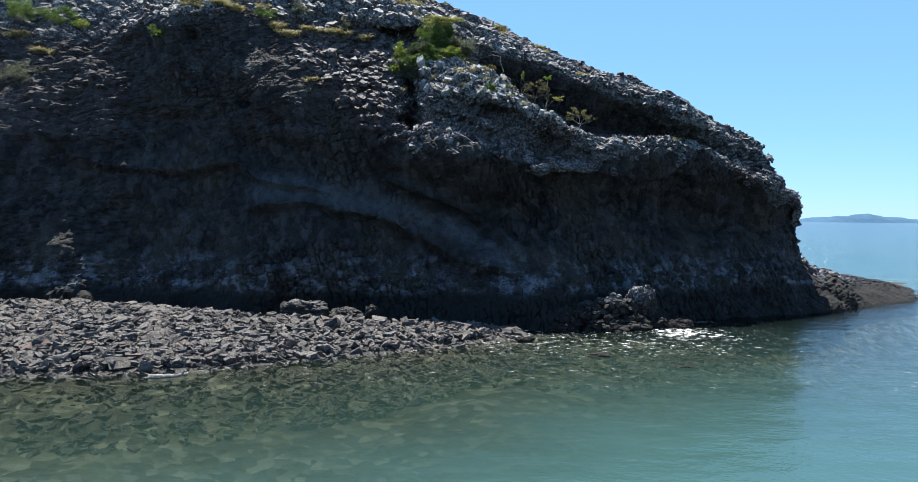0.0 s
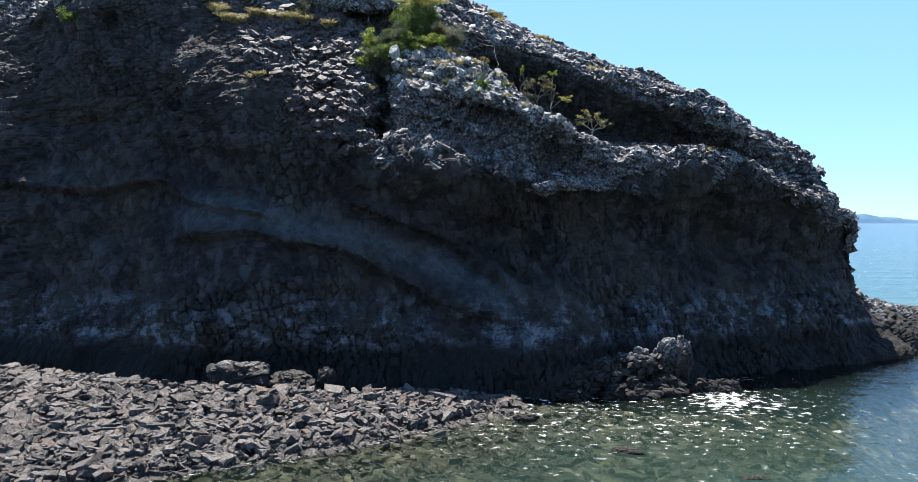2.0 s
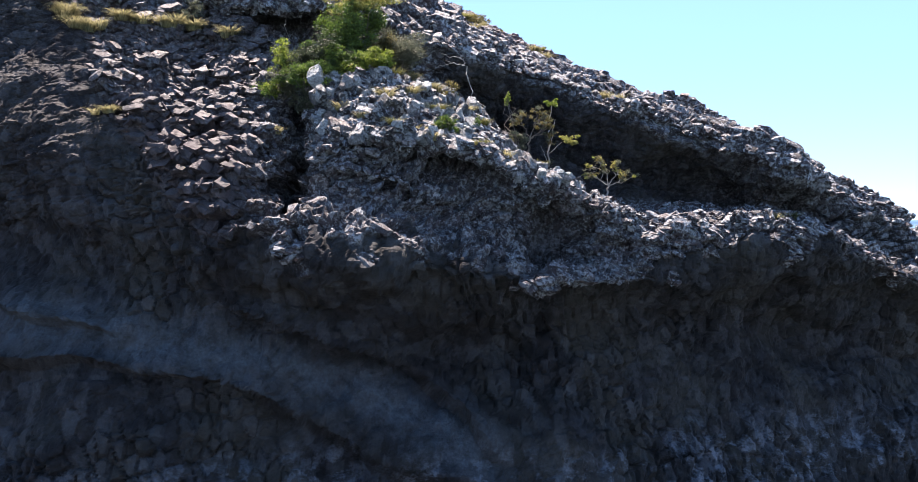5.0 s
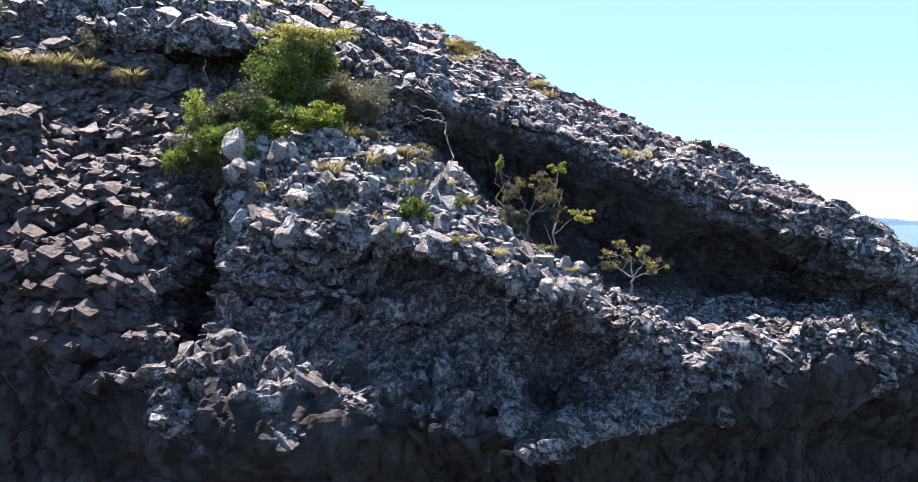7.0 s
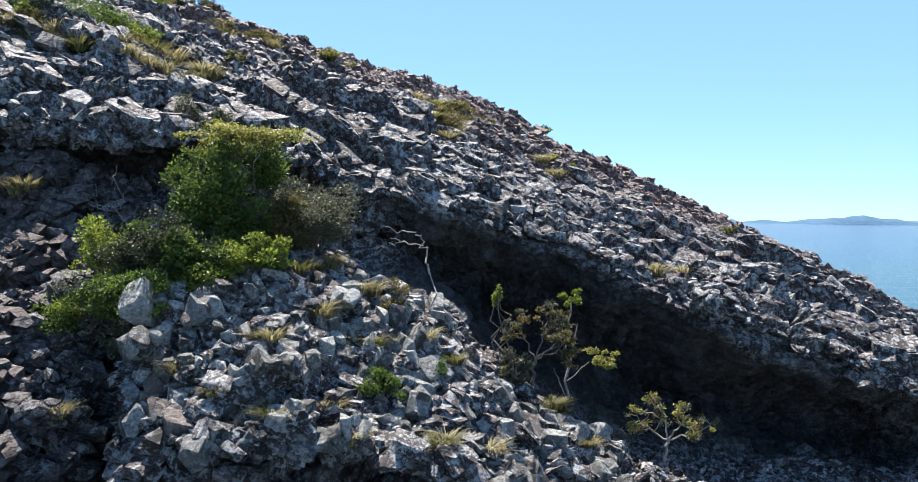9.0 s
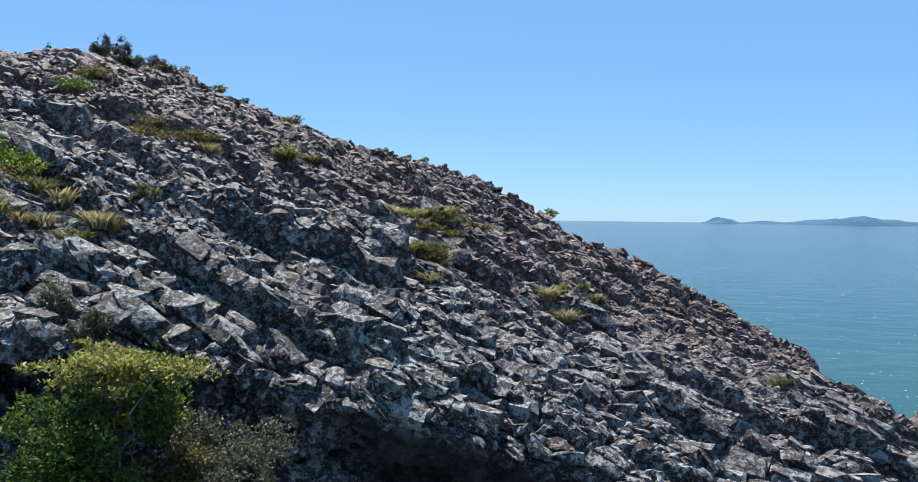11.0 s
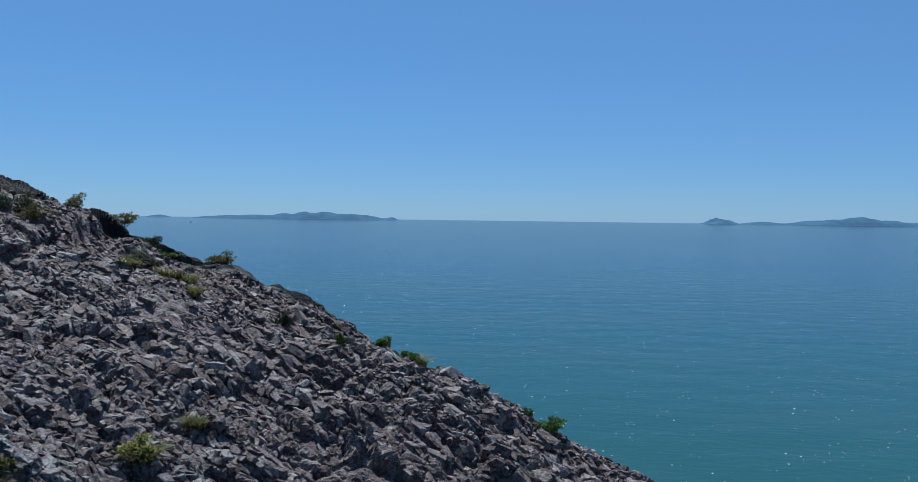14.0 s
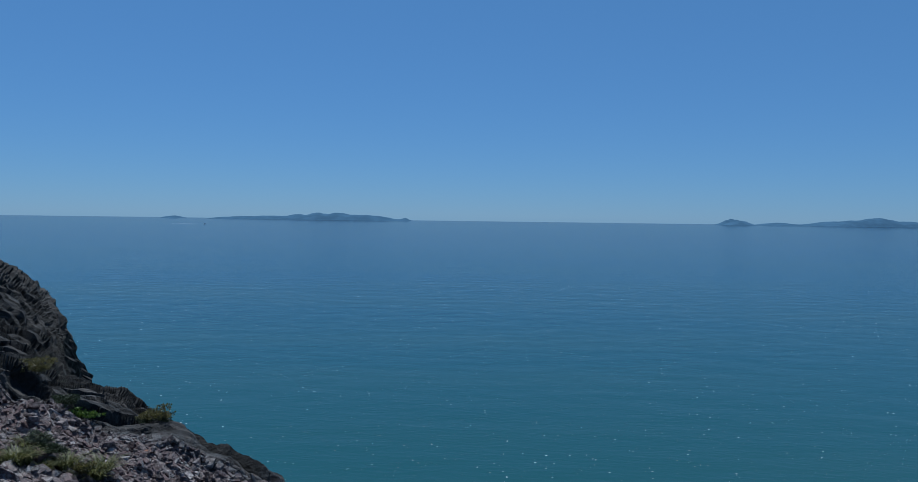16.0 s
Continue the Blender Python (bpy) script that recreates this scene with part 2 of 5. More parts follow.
# ---- numeric helpers ----
def hash3(i, j, k, seed):
    """Three random numbers in 0..1 for each cell of a lattice."""
    h = (i * 374761393 + j * 668265263 + k * 2147483647 + seed * 974711) & 0x7FFFFFFF
    out = []
    for a in (1274126177, 1103515245, 134775813):
        h = ((h ^ (h >> 13)) * a) & 0x7FFFFFFF
        h = h ^ (h >> 16)
        out.append((h & 0xFFFFF) / 1048575.0)
    return out


def cells(p, size, seed):
    """Voronoi cells of the points p: nearest and second distance, the way from the centre, and three numbers per cell."""
    q = p / np.asarray(size, float)
    base = np.floor(q).astype(np.int64)
    n = len(p)
    f1, f2 = np.full(n, 9.0), np.full(n, 9.0)
    way, rnd = np.zeros((n, 3)), np.zeros((n, 3))
    for di in (-1, 0, 1):
        for dj in (-1, 0, 1):
            for dk in (-1, 0, 1):
                c = base + (di, dj, dk)
                a, b, d = hash3(c[:, 0], c[:, 1], c[:, 2], seed)
                v = q - (c + 0.5 + 0.8 * (np.stack([a, b, d], 1) - 0.5))
                r = np.sqrt((v * v).sum(1))
                near = r < f1
                f2 = np.where(near, f1, np.minimum(f2, r))
                f1 = np.where(near, r, f1)
                way[near] = v[near]
                rnd[near] = np.stack([b, d, (a * 7.13) % 1.0], 1)[near]
    return f1, f2, way, rnd


def value_noise(p, scale, seed):
    q = p / scale
    b = np.floor(q).astype(np.int64)
    f = q - b
    f = f * f * (3 - 2 * f)
    out = np.zeros(len(p))
    for di in (0, 1):
        for dj in (0, 1):
            for dk in (0, 1):
                w = (f[:, 0] if di else 1 - f[:, 0]) * (f[:, 1] if dj else 1 - f[:, 1]) * (f[:, 2] if dk else 1 - f[:, 2])
                out += w * hash3(b[:, 0] + di, b[:, 1] + dj, b[:, 2] + dk, seed)[0]
    return out * 2 - 1


def fractal(p, scale, seed, octaves=4):
    return sum(value_noise(p, scale / 2 ** o, seed + o) * 0.5 ** o for o in range(octaves))


def smooth(x, a, b):
    t = np.clip((x - a) / (b - a), 0, 1)
    return t * t * (3 - 2 * t)


def bell(x, middle, width):
    return np.exp(-((x - middle) / width) ** 2)


def slopes(x, y):
    """Tangents of a curve through y at x, that doesn't overshoot."""
    h, d = np.diff(x), np.diff(y) / np.diff(x)
    m = np.zeros(len(x))
    m[0], m[-1] = d[0], d[-1]
    for i in range(1, len(x) - 1):
        if d[i - 1] * d[i] > 0:
            a, b = 2 * h[i] + h[i - 1], h[i] + 2 * h[i - 1]
            m[i] = (a + b) / (a / d[i - 1] + b / d[i])
    return m


def curve(x, y, at):
    x, y = np.asarray(x, float), np.asarray(y, float)
    m = slopes(x, y)
    i = np.clip(np.searchsorted(x, at, side="right") - 1, 0, len(x) - 2)
    h = x[i + 1] - x[i]
    t = np.clip((at - x[i]) / h, 0, 1)
    return (y[i] * (1 + 2 * t) * (1 - t) ** 2 + m[i] * h * t * (1 - t) ** 2
            + y[i + 1] * t * t * (3 - 2 * t) + m[i + 1] * h * t * t * (t - 1))


def sheet(name, grid, mat, attrs=(), flat=False):
    """One mesh from a grid of points (rows, columns, 3)."""
    r, c = grid.shape[:2]
    idx = np.arange(r * c).reshape(r, c)
    quads = np.stack([idx[:-1, :-1], idx[:-1, 1:], idx[1:, 1:], idx[1:, :-1]], -1).reshape(-1, 4)
    me = bpy.data.meshes.new(name)
    me.vertices.add(r * c)
    me.vertices.foreach_set("co", grid.reshape(-1).astype(np.float32))
    me.loops.add(len(quads) * 4)
    me.loops.foreach_set("vertex_index", quads.reshape(-1).astype(np.int32))
    me.polygons.add(len(quads))
    me.polygons.foreach_set("loop_start", np.arange(0, len(quads) * 4, 4, dtype=np.int32))
    me.polygons.foreach_set("use_smooth", np.full(len(quads), not flat))
    me.update(calc_edges=True)
    me.validate()
    for key, vals in attrs:
        me.attributes.new(key, "FLOAT", "POINT").data.foreach_set("value", np.asarray(vals, np.float32).reshape(-1))
    me.materials.append(mat)
    return new(name, me)


# ---- the headland ----
# Cross-sections from the sea bed up the shaded cliff, over the bench and the upper slope, and down the far side:
# easting, how far the lip juts east, then (northing, height) of bed, foot, lower face, face, recess, lip, columns,
# bench edge, bench, alcove, upper lip, slope, slope, crest, far face, far foot.
SECTIONS = [
    (-60, 0, [(42, -3), (45.2, 1.2), (46, 3), (47.2, 7), (48, 9.5), (48.3, 11), (49.3, 12.6), (51, 15), (52.5, 16.5), (53, 17.2), (53.6, 18.2), (57, 22), (66, 29), (84, 34), (110, 31), (125, -3)]),
    (-26, 0, [(42, -3), (45.2, 1.2), (46, 3), (47.2, 7), (48, 9.5), (48.3, 11), (49.3, 12.6), (51, 15), (52.5, 16.5), (53, 17.2), (53.6, 18.2), (57, 22), (66, 27), (82, 28.6), (106, 25.8), (118, -3)]),
    (-17, 0, [(42, -3), (44.6, 1.2), (45.6, 3), (47.3, 6.8), (48.2, 9.5), (48.5, 11.4), (48.7, 13.7), (48.6, 15.4), (48.9, 16.8), (48.8, 17.8), (49.3, 19), (53.5, 21.3), (63, 25.6), (75, 27.3), (95, 24.2), (108, -3)]),
    (-10, 0, [(39, -3), (42.9, 0.9), (43.8, 3), (45.7, 6.6), (46.6, 9), (46.3, 10.9), (46.4, 12.8), (47.6, 15.0), (49.4, 17.0), (50.9, 18.5), (52.1, 19.9), (54.0, 22.0), (63, 24.9), (73, 26.2), (84, 23.4), (96, -3)]),
    (-5, 0, [(39, -3), (42.9, 0.7), (43.8, 3), (45.6, 5.5), (45.8, 8.6), (44.7, 10.2), (45.5, 12.3), (47.3, 14.3), (49.2, 16.1), (50.7, 18.0), (51.0, 19.2), (54.5, 21.3), (62, 23.5), (71, 24.9), (80, 23.2), (89, -3)]),
    (-1, 0, [(39, -3), (43.0, 0.6), (44.6, 2.8), (46.5, 6), (45.8, 8.8), (43.6, 9.8), (46.2, 11.9), (46.2, 13.55), (48.6, 15.9), (51.9, 17.0), (51.5, 18.7), (54.8, 20.0), (61.5, 22.4), (70.0, 23.7), (77.5, 21.7), (86, -3)]),
    (2, 0, [(39.5, -3), (42.9, 0.5), (45.2, 2.8), (47.8, 6.5), (46, 8.6), (44.8, 9.6), (47.4, 11.4), (46.55, 13.1), (49.4, 14.9), (53.5, 15.9), (52.6, 17.8), (55.5, 19.3), (62, 21.3), (69.8, 23.1), (75, 20), (83, -3)]),
    (5, 0, [(39.5, -3), (42.3, 0.3), (44.8, 2.8), (48.8, 6.7), (47, 8.4), (45.2, 9.2), (47.0, 10.9), (46.4, 12.35), (49.6, 13.0), (54.4, 14.0), (52.8, 16.85), (57.5, 18.3), (62.5, 20.0), (69.5, 21.6), (73.5, 18), (82, -3)]),
    (9.6, 0, [(42, -3), (45.5, 0.2), (48, 2.8), (50.2, 6.7), (49.6, 8), (48.4, 8.9), (48.6, 9.8), (48.8, 10.5), (50.8, 11.0), (54.3, 12.4), (51.5, 14.95), (57.5, 16.95), (62.5, 18.1), (68.5, 19.2), (72.5, 16), (80, -3)]),
    (14, 0, [(43.5, -3), (47, 0.2), (49.3, 2.8), (52.8, 6.7), (51.5, 8.5), (50, 9.6), (49.2, 10.3), (49.5, 10.7), (50.6, 10.9), (53.6, 11.9), (50.6, 13.4), (56.5, 15.2), (61, 16.2), (66, 16.9), (70, 13), (77, -3)]),
    (18.5, 0, [(45.5, -3), (48.5, 0.2), (50.8, 2.7), (54.5, 5), (53.5, 7.5), (52, 8.8), (51.5, 9.3), (51.9, 9.65), (52.6, 10.05), (53.0, 10.65), (53.5, 11.95), (56.5, 13.25), (59.5, 13.75), (62.5, 13.65), (66, 9.85), (74, -3)]),
    (22, 0.1, [(48, -3), (51, 0.2), (52.8, 2.8), (55.5, 5), (54.8, 6.6), (53.7, 7.8), (53.2, 8.4), (53.5, 8.45), (53.9, 8.75), (54.2, 9.05), (54.6, 9.75), (56.3, 10.35), (57.8, 10.45), (59.5, 9.95), (63, 6.65), (72, -3)]),
    (23.5, 0.2, [(49.5, -3), (52, 0.2), (53.8, 2.5), (55.2, 4.5), (55.8, 6), (55.4, 7.2), (54.6, 7.7), (54.4, 7.6), (54.5, 7.8), (54.7, 7.95), (55, 8.05), (56, 8.1), (57, 8.0), (58.5, 7.4), (62, 4.7), (72, -3)]),
    (23.9, 0.25, [(49.8, -3), (52.2, 0.2), (54, 2.4), (55.3, 4.2), (56, 5.4), (55.8, 6.6), (55.2, 7.3), (55, 7.25), (55.1, 7.35), (55.3, 7.45), (55.6, 7.45), (56.3, 7.45), (57, 7.35), (58.5, 6.75), (62, 4.25), (72, -3)]),
    (24.8, 0, [(50.2, -3), (52.5, 0.2), (54, 1.8), (55, 2.8), (55.8, 3.5), (56.3, 3.9), (56.7, 4.1), (57, 4.2), (57.3, 4.3), (57.6, 4.3), (58, 4.3), (58.8, 4.3), (60, 4.1), (62, 3.5), (65, 2), (73, -3)]),
    (30, 0, [(53.5, -3), (56, -0.3), (57, 0.4), (58, 0.9), (58.8, 1.3), (59.6, 1.6), (60.2, 1.8), (60.7, 1.95), (61.2, 2.1), (61.7, 2.15), (62.2, 2.2), (63, 2.2), (64, 2.0), (65.5, 1.5), (68, 0.3), (74, -3)]),
    (36, 0, [(58, -3), (60.5, -0.3), (61.5, 0.1), (62.4, 0.4), (63.2, 0.6), (63.9, 0.8), (64.5, 0.9), (65, 1.0), (65.5, 1.05), (66, 1.1), (66.5, 1.1), (67.3, 1.0), (68.2, 0.8), (69.5, 0.4), (71.5, -0.3), (76, -3)]),
    (43, 0, [(68, -3), (70, -0.85), (71, -0.45), (71.5, -0.35), (71.9, -0.25), (72.2, -0.25), (72.5, -0.2), (72.8, -0.2), (73.1, -0.2), (73.4, -0.2), (73.7, -0.25), (74.2, -0.25), (74.8, -0.35), (75.5, -0.55), (77, -0.95), (80, -3)]),
    (47, 0, [(72, -3), (73, -2), (73.5, -1.8), (74, -1.7), (74.3, -1.6), (74.5, -1.6), (74.8, -1.6), (75, -1.6), (75.3, -1.6), (75.5, -1.6), (75.8, -1.6), (76.2, -1.6), (76.8, -1.7), (77.5, -1.8), (78.5, -2), (81, -3)]),
]
EAST = np.array([s[0] for s in SECTIONS], float)
JUT = np.array([s[1] for s in SECTIONS], float)
SHAPE = np.array([s[2] for s in SECTIONS], float)
STEP = 0.072


def headland_grid():
    xs = np.concatenate([np.arange(-60, -30, 0.5), np.arange(-30, -20, 0.2), np.arange(-20, 25.5, STEP), np.arange(25.5, 47.01, 0.2)])
    ctrl = np.stack([np.stack([curve(EAST, SHAPE[:, j, a], xs) for j in range(16)], 1) for a in (0, 1)], -1)
    steps = [0.5, 0.15, 0.085, 0.085, 0.08, STEP, STEP, STEP, STEP, STEP, STEP, STEP, STEP * 1.1, 0.09, 1.0]
    ss = []
    for j in range(15):
        span = np.sqrt((np.diff(SHAPE[2:11, j:j + 2], axis=1) ** 2).sum(-1)).max()
        ss.append(j + np.linspace(0, 1, max(4, int(span / steps[j])), endpoint=False))
    ss = np.append(np.concatenate(ss), 15.0)
    i = np.clip(ss.astype(int), 0, 14)
    t = (ss - i)[:, None, None]
    pad = np.concatenate([2 * ctrl[:, :1] - ctrl[:, 1:2], ctrl, 2 * ctrl[:, -1:] - ctrl[:, -2:-1]], 1).transpose(1, 0, 2)
    p0, p1, p2, p3 = pad[i], pad[i + 1], pad[i + 2], pad[i + 3]
    k = 0.8
    m1, m2 = k * (p2 - p0) / 2, k * (p3 - p1) / 2
    yz = p1 * (1 + 2 * t) * (1 - t) ** 2 + m1 * t * (1 - t) ** 2 + p2 * t * t * (3 - 2 * t) + m2 * t * t * (t - 1)
    jut = curve(EAST, JUT, xs)[None, :] * bell(ss, 7.5, 3.0)[:, None]
    x = np.broadcast_to(xs[None, :], yz.shape[:2]) + jut
    return np.concatenate([x[..., None], yz], -1), ss


def normals(g):
    du, dv = np.gradient(g, axis=1), np.gradient(g, axis=0)
    n = np.cross(du, dv)
    return n / np.maximum(np.linalg.norm(n, axis=-1, keepdims=True), 1e-9)


def build_headland():
    g, ss = headland_grid()
    shape = g.shape[:2]
    s = np.broadcast_to(ss[:, None], shape).reshape(-1)
    p = g.reshape(-1, 3)
    n = normals(g).reshape(-1, 3)
    x, z = p[:, 0], p[:, 2]
    ash = bell(z - curve((-13, -8, -4, -1, 2.5, 5), (7.6, 7.2, 6.6, 5.6, 3.9, 3.2), x), 0, 0.75) * smooth(x, -14, -11) * (1 - smooth(x, 2.5, 4.5)) * (1 - smooth(s, 4.2, 4.8))
    fade = smooth(z, -1.5, 0.5) * (1 - 0.6 * smooth(x, 25, 32)) * (1 - smooth(x, 40, 45))
    # large forms
    off = (0.5 - 0.25 * smooth(s, 10, 10.6)) * fractal(p, 5.0, 11, 3) + 0.2 * fractal(p, 1.6, 21, 3)
    off += (-0.2 * smooth(x, 13, 16) + 0.15 * (1 - smooth(p[:, 1], 57, 61)) - 0.2 * smooth(p[:, 1], 58, 64) * smooth(x, 2, 8) * (1 - 0.6 * smooth(x, 9, 12)) * (1 - smooth(p[:, 1], 66, 69)) + 0.28 * smooth(-x, 0, 4) + 0.25 * smooth(p[:, 1], 65, 68) * smooth(x, 2, 5) * (1 - smooth(x, 12, 15))) * smooth(s, 10.3, 11) * (1 - smooth(s, 13.5, 14))
    off -= 0.4 * smooth(p[:, 1], 69, 71) * (1 - smooth(x, 2.5, 5)) * smooth(x, -7, -5)
    off += 0.9 * smooth(-x, 7.6, 8.2) * (1 - smooth(-x, 11.5, 14)) * bell(p[:, 1], 73, 3.2)      # knob on the crest
    off += 0.48 * (1 - smooth(s, 4.6, 5.2)) * fractal(p, 2.8, 23, 3)
    gully = bell(x + 3.3 + 0.2 * (s - 8) + 0.2 * value_noise(p, 1.2, 36), 0, 0.5) * smooth(s, 5.4, 6.0) * (1 - smooth(s, 8.0, 8.8))
    off -= 2.1 * gully       # gully beside the bench
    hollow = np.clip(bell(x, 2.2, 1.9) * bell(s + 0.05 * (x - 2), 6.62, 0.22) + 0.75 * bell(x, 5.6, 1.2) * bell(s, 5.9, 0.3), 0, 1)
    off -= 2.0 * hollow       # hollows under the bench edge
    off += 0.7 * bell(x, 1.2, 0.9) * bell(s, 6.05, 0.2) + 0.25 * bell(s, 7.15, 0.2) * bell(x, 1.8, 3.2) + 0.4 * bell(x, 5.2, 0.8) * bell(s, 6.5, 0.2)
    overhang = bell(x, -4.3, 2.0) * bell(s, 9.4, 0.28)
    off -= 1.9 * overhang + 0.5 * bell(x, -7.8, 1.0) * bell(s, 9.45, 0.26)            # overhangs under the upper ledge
    off += 0.35 * bell(x, -3.9, 1.4) * bell(s, 10.05, 0.15)
    off -= 0.65 * smooth(p[:, 1], 74.0, 76.5) * smooth(x, -18, -14) * (1 - smooth(x, 1, 4))
    off -= 1.3 * bell(x, -13.6, 0.6) * bell(z, 13.2, 0.7) + 1.0 * bell(x, -18.6, 1.6) * bell(z, 12.2, 0.45) + 1.2 * bell(x, -17.2, 0.5) * bell(z, 17.3, 0.5)   # caves
    for line, sharp in (((-12.3, 6.4, -6.4, 6.1, -2.2, 4.7, 0.6, 3.4, 3.0, 2.7), 0.85), ((-4.5, 8.2, -1.5, 7.3, 0.6, 6.2, 2.6, 4.4, 3.4, 3.6), 0.85), ((-24, 9.4, -19, 8.6, -14, 8.9, -11, 7.8, -8, 7.2), 0.7)):
        over = z - curve(line[0::2], line[1::2], x) + 0.25 * value_noise(p, 1.5, 35)
        off += sharp * smooth(over, -0.12, 0.1) * np.exp(-np.maximum(over, 0) / 1.1) * smooth(x, line[0] - 1, line[0] + 1) * (1 - smooth(x, line[-2] - 0.5, line[-2] + 0.8)) * (1 - smooth(s, 4.6, 5.2))
    p = p + n * (off * fade)[:, None]
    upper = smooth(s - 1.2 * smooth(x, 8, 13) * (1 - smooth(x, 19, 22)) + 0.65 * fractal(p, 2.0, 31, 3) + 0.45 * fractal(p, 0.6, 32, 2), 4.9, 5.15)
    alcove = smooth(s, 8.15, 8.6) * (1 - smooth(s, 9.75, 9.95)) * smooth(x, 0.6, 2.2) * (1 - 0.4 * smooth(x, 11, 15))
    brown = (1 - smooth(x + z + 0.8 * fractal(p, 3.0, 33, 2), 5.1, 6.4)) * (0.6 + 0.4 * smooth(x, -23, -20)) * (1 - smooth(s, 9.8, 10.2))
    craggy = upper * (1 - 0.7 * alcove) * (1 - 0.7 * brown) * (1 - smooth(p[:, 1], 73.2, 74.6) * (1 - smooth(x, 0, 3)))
    # alcove, hollows, overhang and gully are darkened in colour to deepen their shade
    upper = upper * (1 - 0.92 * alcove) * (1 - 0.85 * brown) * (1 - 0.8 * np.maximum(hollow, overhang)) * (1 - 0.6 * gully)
    # seaward beds take the darker rock colour, in part as painted shade
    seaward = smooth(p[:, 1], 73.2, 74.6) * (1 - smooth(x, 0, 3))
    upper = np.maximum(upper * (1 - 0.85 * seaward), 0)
    # columns west of the gully: less lichen, and a darker base partly for shade
    open_rock = np.clip(0.65 + 0.35 * smooth(s, 6.5, 7.2) - 0.7 * smooth(-x, 3, 5) * (1 - smooth(s, 9, 10)), 0, 1) * (1 - 0.5 * smooth(-x, 18, 21) * (1 - smooth(s, 10, 11)))
    n = normals(p.reshape(*shape, 3)).reshape(-1, 3)
    crest = smooth(p[:, 1] + 0.8 * fractal(p, 2.0, 34, 2), 67.5, 70.5) * (1 - seaward) * (1 - smooth(x, -1.5, 2.5))
    craggy = craggy * (1 - 0.88 * crest)
    crest = np.maximum(crest, 0.8 * smooth(p[:, 1] + 1.5 * fractal(p, 2.5, 40, 3), 55, 63) * smooth(s, 10.2, 10.8) * (1 - seaward))
    # scarps across the slope, and one long step
    y = p[:, 1]
    open_slope = smooth(s, 10.1, 10.6) * (1 - smooth(s, 13.2, 13.8))
    e1 = np.array((0.80, -0.30, -0.42))
    e1 /= np.linalg.norm(e1)
    e2 = np.cross((0.28, -0.30, 0.91), e1)
    e2 /= np.linalg.norm(e2)
    rise = p @ e2
    saw = (rise / 2.3 + 0.42 * fractal(p, 4.5, 37, 3)) % 1.0
    step = 0.62 * (0.5 - saw) * smooth(saw, 0.0, 0.07) * smooth(value_noise(p, 4.0, 38), -0.5, 0.4) * (1 - 0.65 * smooth(y, 60, 64))
    saw = (rise / 0.8 + 0.6 * fractal(p, 1.8, 137, 3)) % 1.0
    step += 0.2 * (0.5 - saw) * smooth(saw, 0.0, 0.12) * smooth(value_noise(p, 2.0, 138), -0.5, 0.3)
    step += 0.75 * (smooth(y + 0.35 * value_noise(p, 1.2, 39), 55.9, 56.1) - 0.5) * np.exp(-np.abs(y - 56) / 0.9) * bell(x, 0.2, 2.3)
    p = p + n * (open_slope * step)[:, None]
    # ledges that jut from the steep rock above the cliff
    steep = upper * smooth(s, 4.9, 5.4) * (1 - smooth(s, 7.4, 8.2)) * (1 - hollow)
    saw = ((z - 0.05 * x) / 0.6 + 0.6 * fractal(p, 1.8, 139, 3)) % 1.0
    jut_out = 0.5 * (saw - 0.45) * (1 - smooth(saw, 0.9, 1.0)) * smooth(value_noise(p, 1.6, 140), -0.5, 0.2)
    p = p + np.array((0.1, -1.0, 0.1)) * (steep * jut_out * fade)[:, None]
    # blocks: long in the dip on the open slope, ledges on the steep columns
    warp = p + 0.14 * np.stack([value_noise(p, 1.3, 41), value_noise(p, 1.3, 42), value_noise(p, 1.3, 43)], 1)
    dip = np.stack([warp @ e1, warp @ e2, warp @ np.cross(e1, e2)], 1)
    upright = np.stack([warp[:, 0] + 0.15 * warp[:, 2], warp[:, 1], warp[:, 2] - 0.25 * warp[:, 0]], 1)
    q = np.where((s > 9.9)[:, None], dip, upright)
    a1, a2, aw, ar = cells(q, (1.35, 0.8, 0.6), 5)
    b1, b2, bw, br = cells(q, (0.56, 0.36, 0.28), 6)
    tilt = lambda w, r: ((r - 0.5) * w).sum(1)
    crack = lambda f1, f2, w: 1 - smooth(f2 - f1, 0, w)
    blocks = 0.5 * (ar[:, 0] - 0.5) + 0.4 * tilt(aw, ar) - 0.3 * crack(a1, a2, 0.13)
    blocks += 0.24 * (br[:, 0] - 0.5) + 0.16 * tilt(bw, br) - 0.15 * crack(b1, b2, 0.13) - 0.05 * b1 ** 2
    rugged = 0.4 + 0.6 * smooth(fractal(p, 3.2, 51, 2), -0.45, 0.3)
    # upright columns of the shaded face
    c1, c2, cw, cr = cells(np.stack([warp[:, 0] + 0.25 * warp[:, 2], warp[:, 1] * 0.5, warp[:, 2] - 0.2 * warp[:, 0]], 1), (0.36, 0.8, 0.62), 7)
    columns = 0.18 * (cr[:, 0] - 0.5) + 0.14 * tilt(cw, cr) - 0.17 * crack(c1, c2, 0.2)
    cols = 0.35 + 0.65 * smooth(fractal(p, 3.5, 61, 2) + 0.75 * (1 - smooth(z, 2.6, 5.5)) - 0.45, -0.1, 0.5)
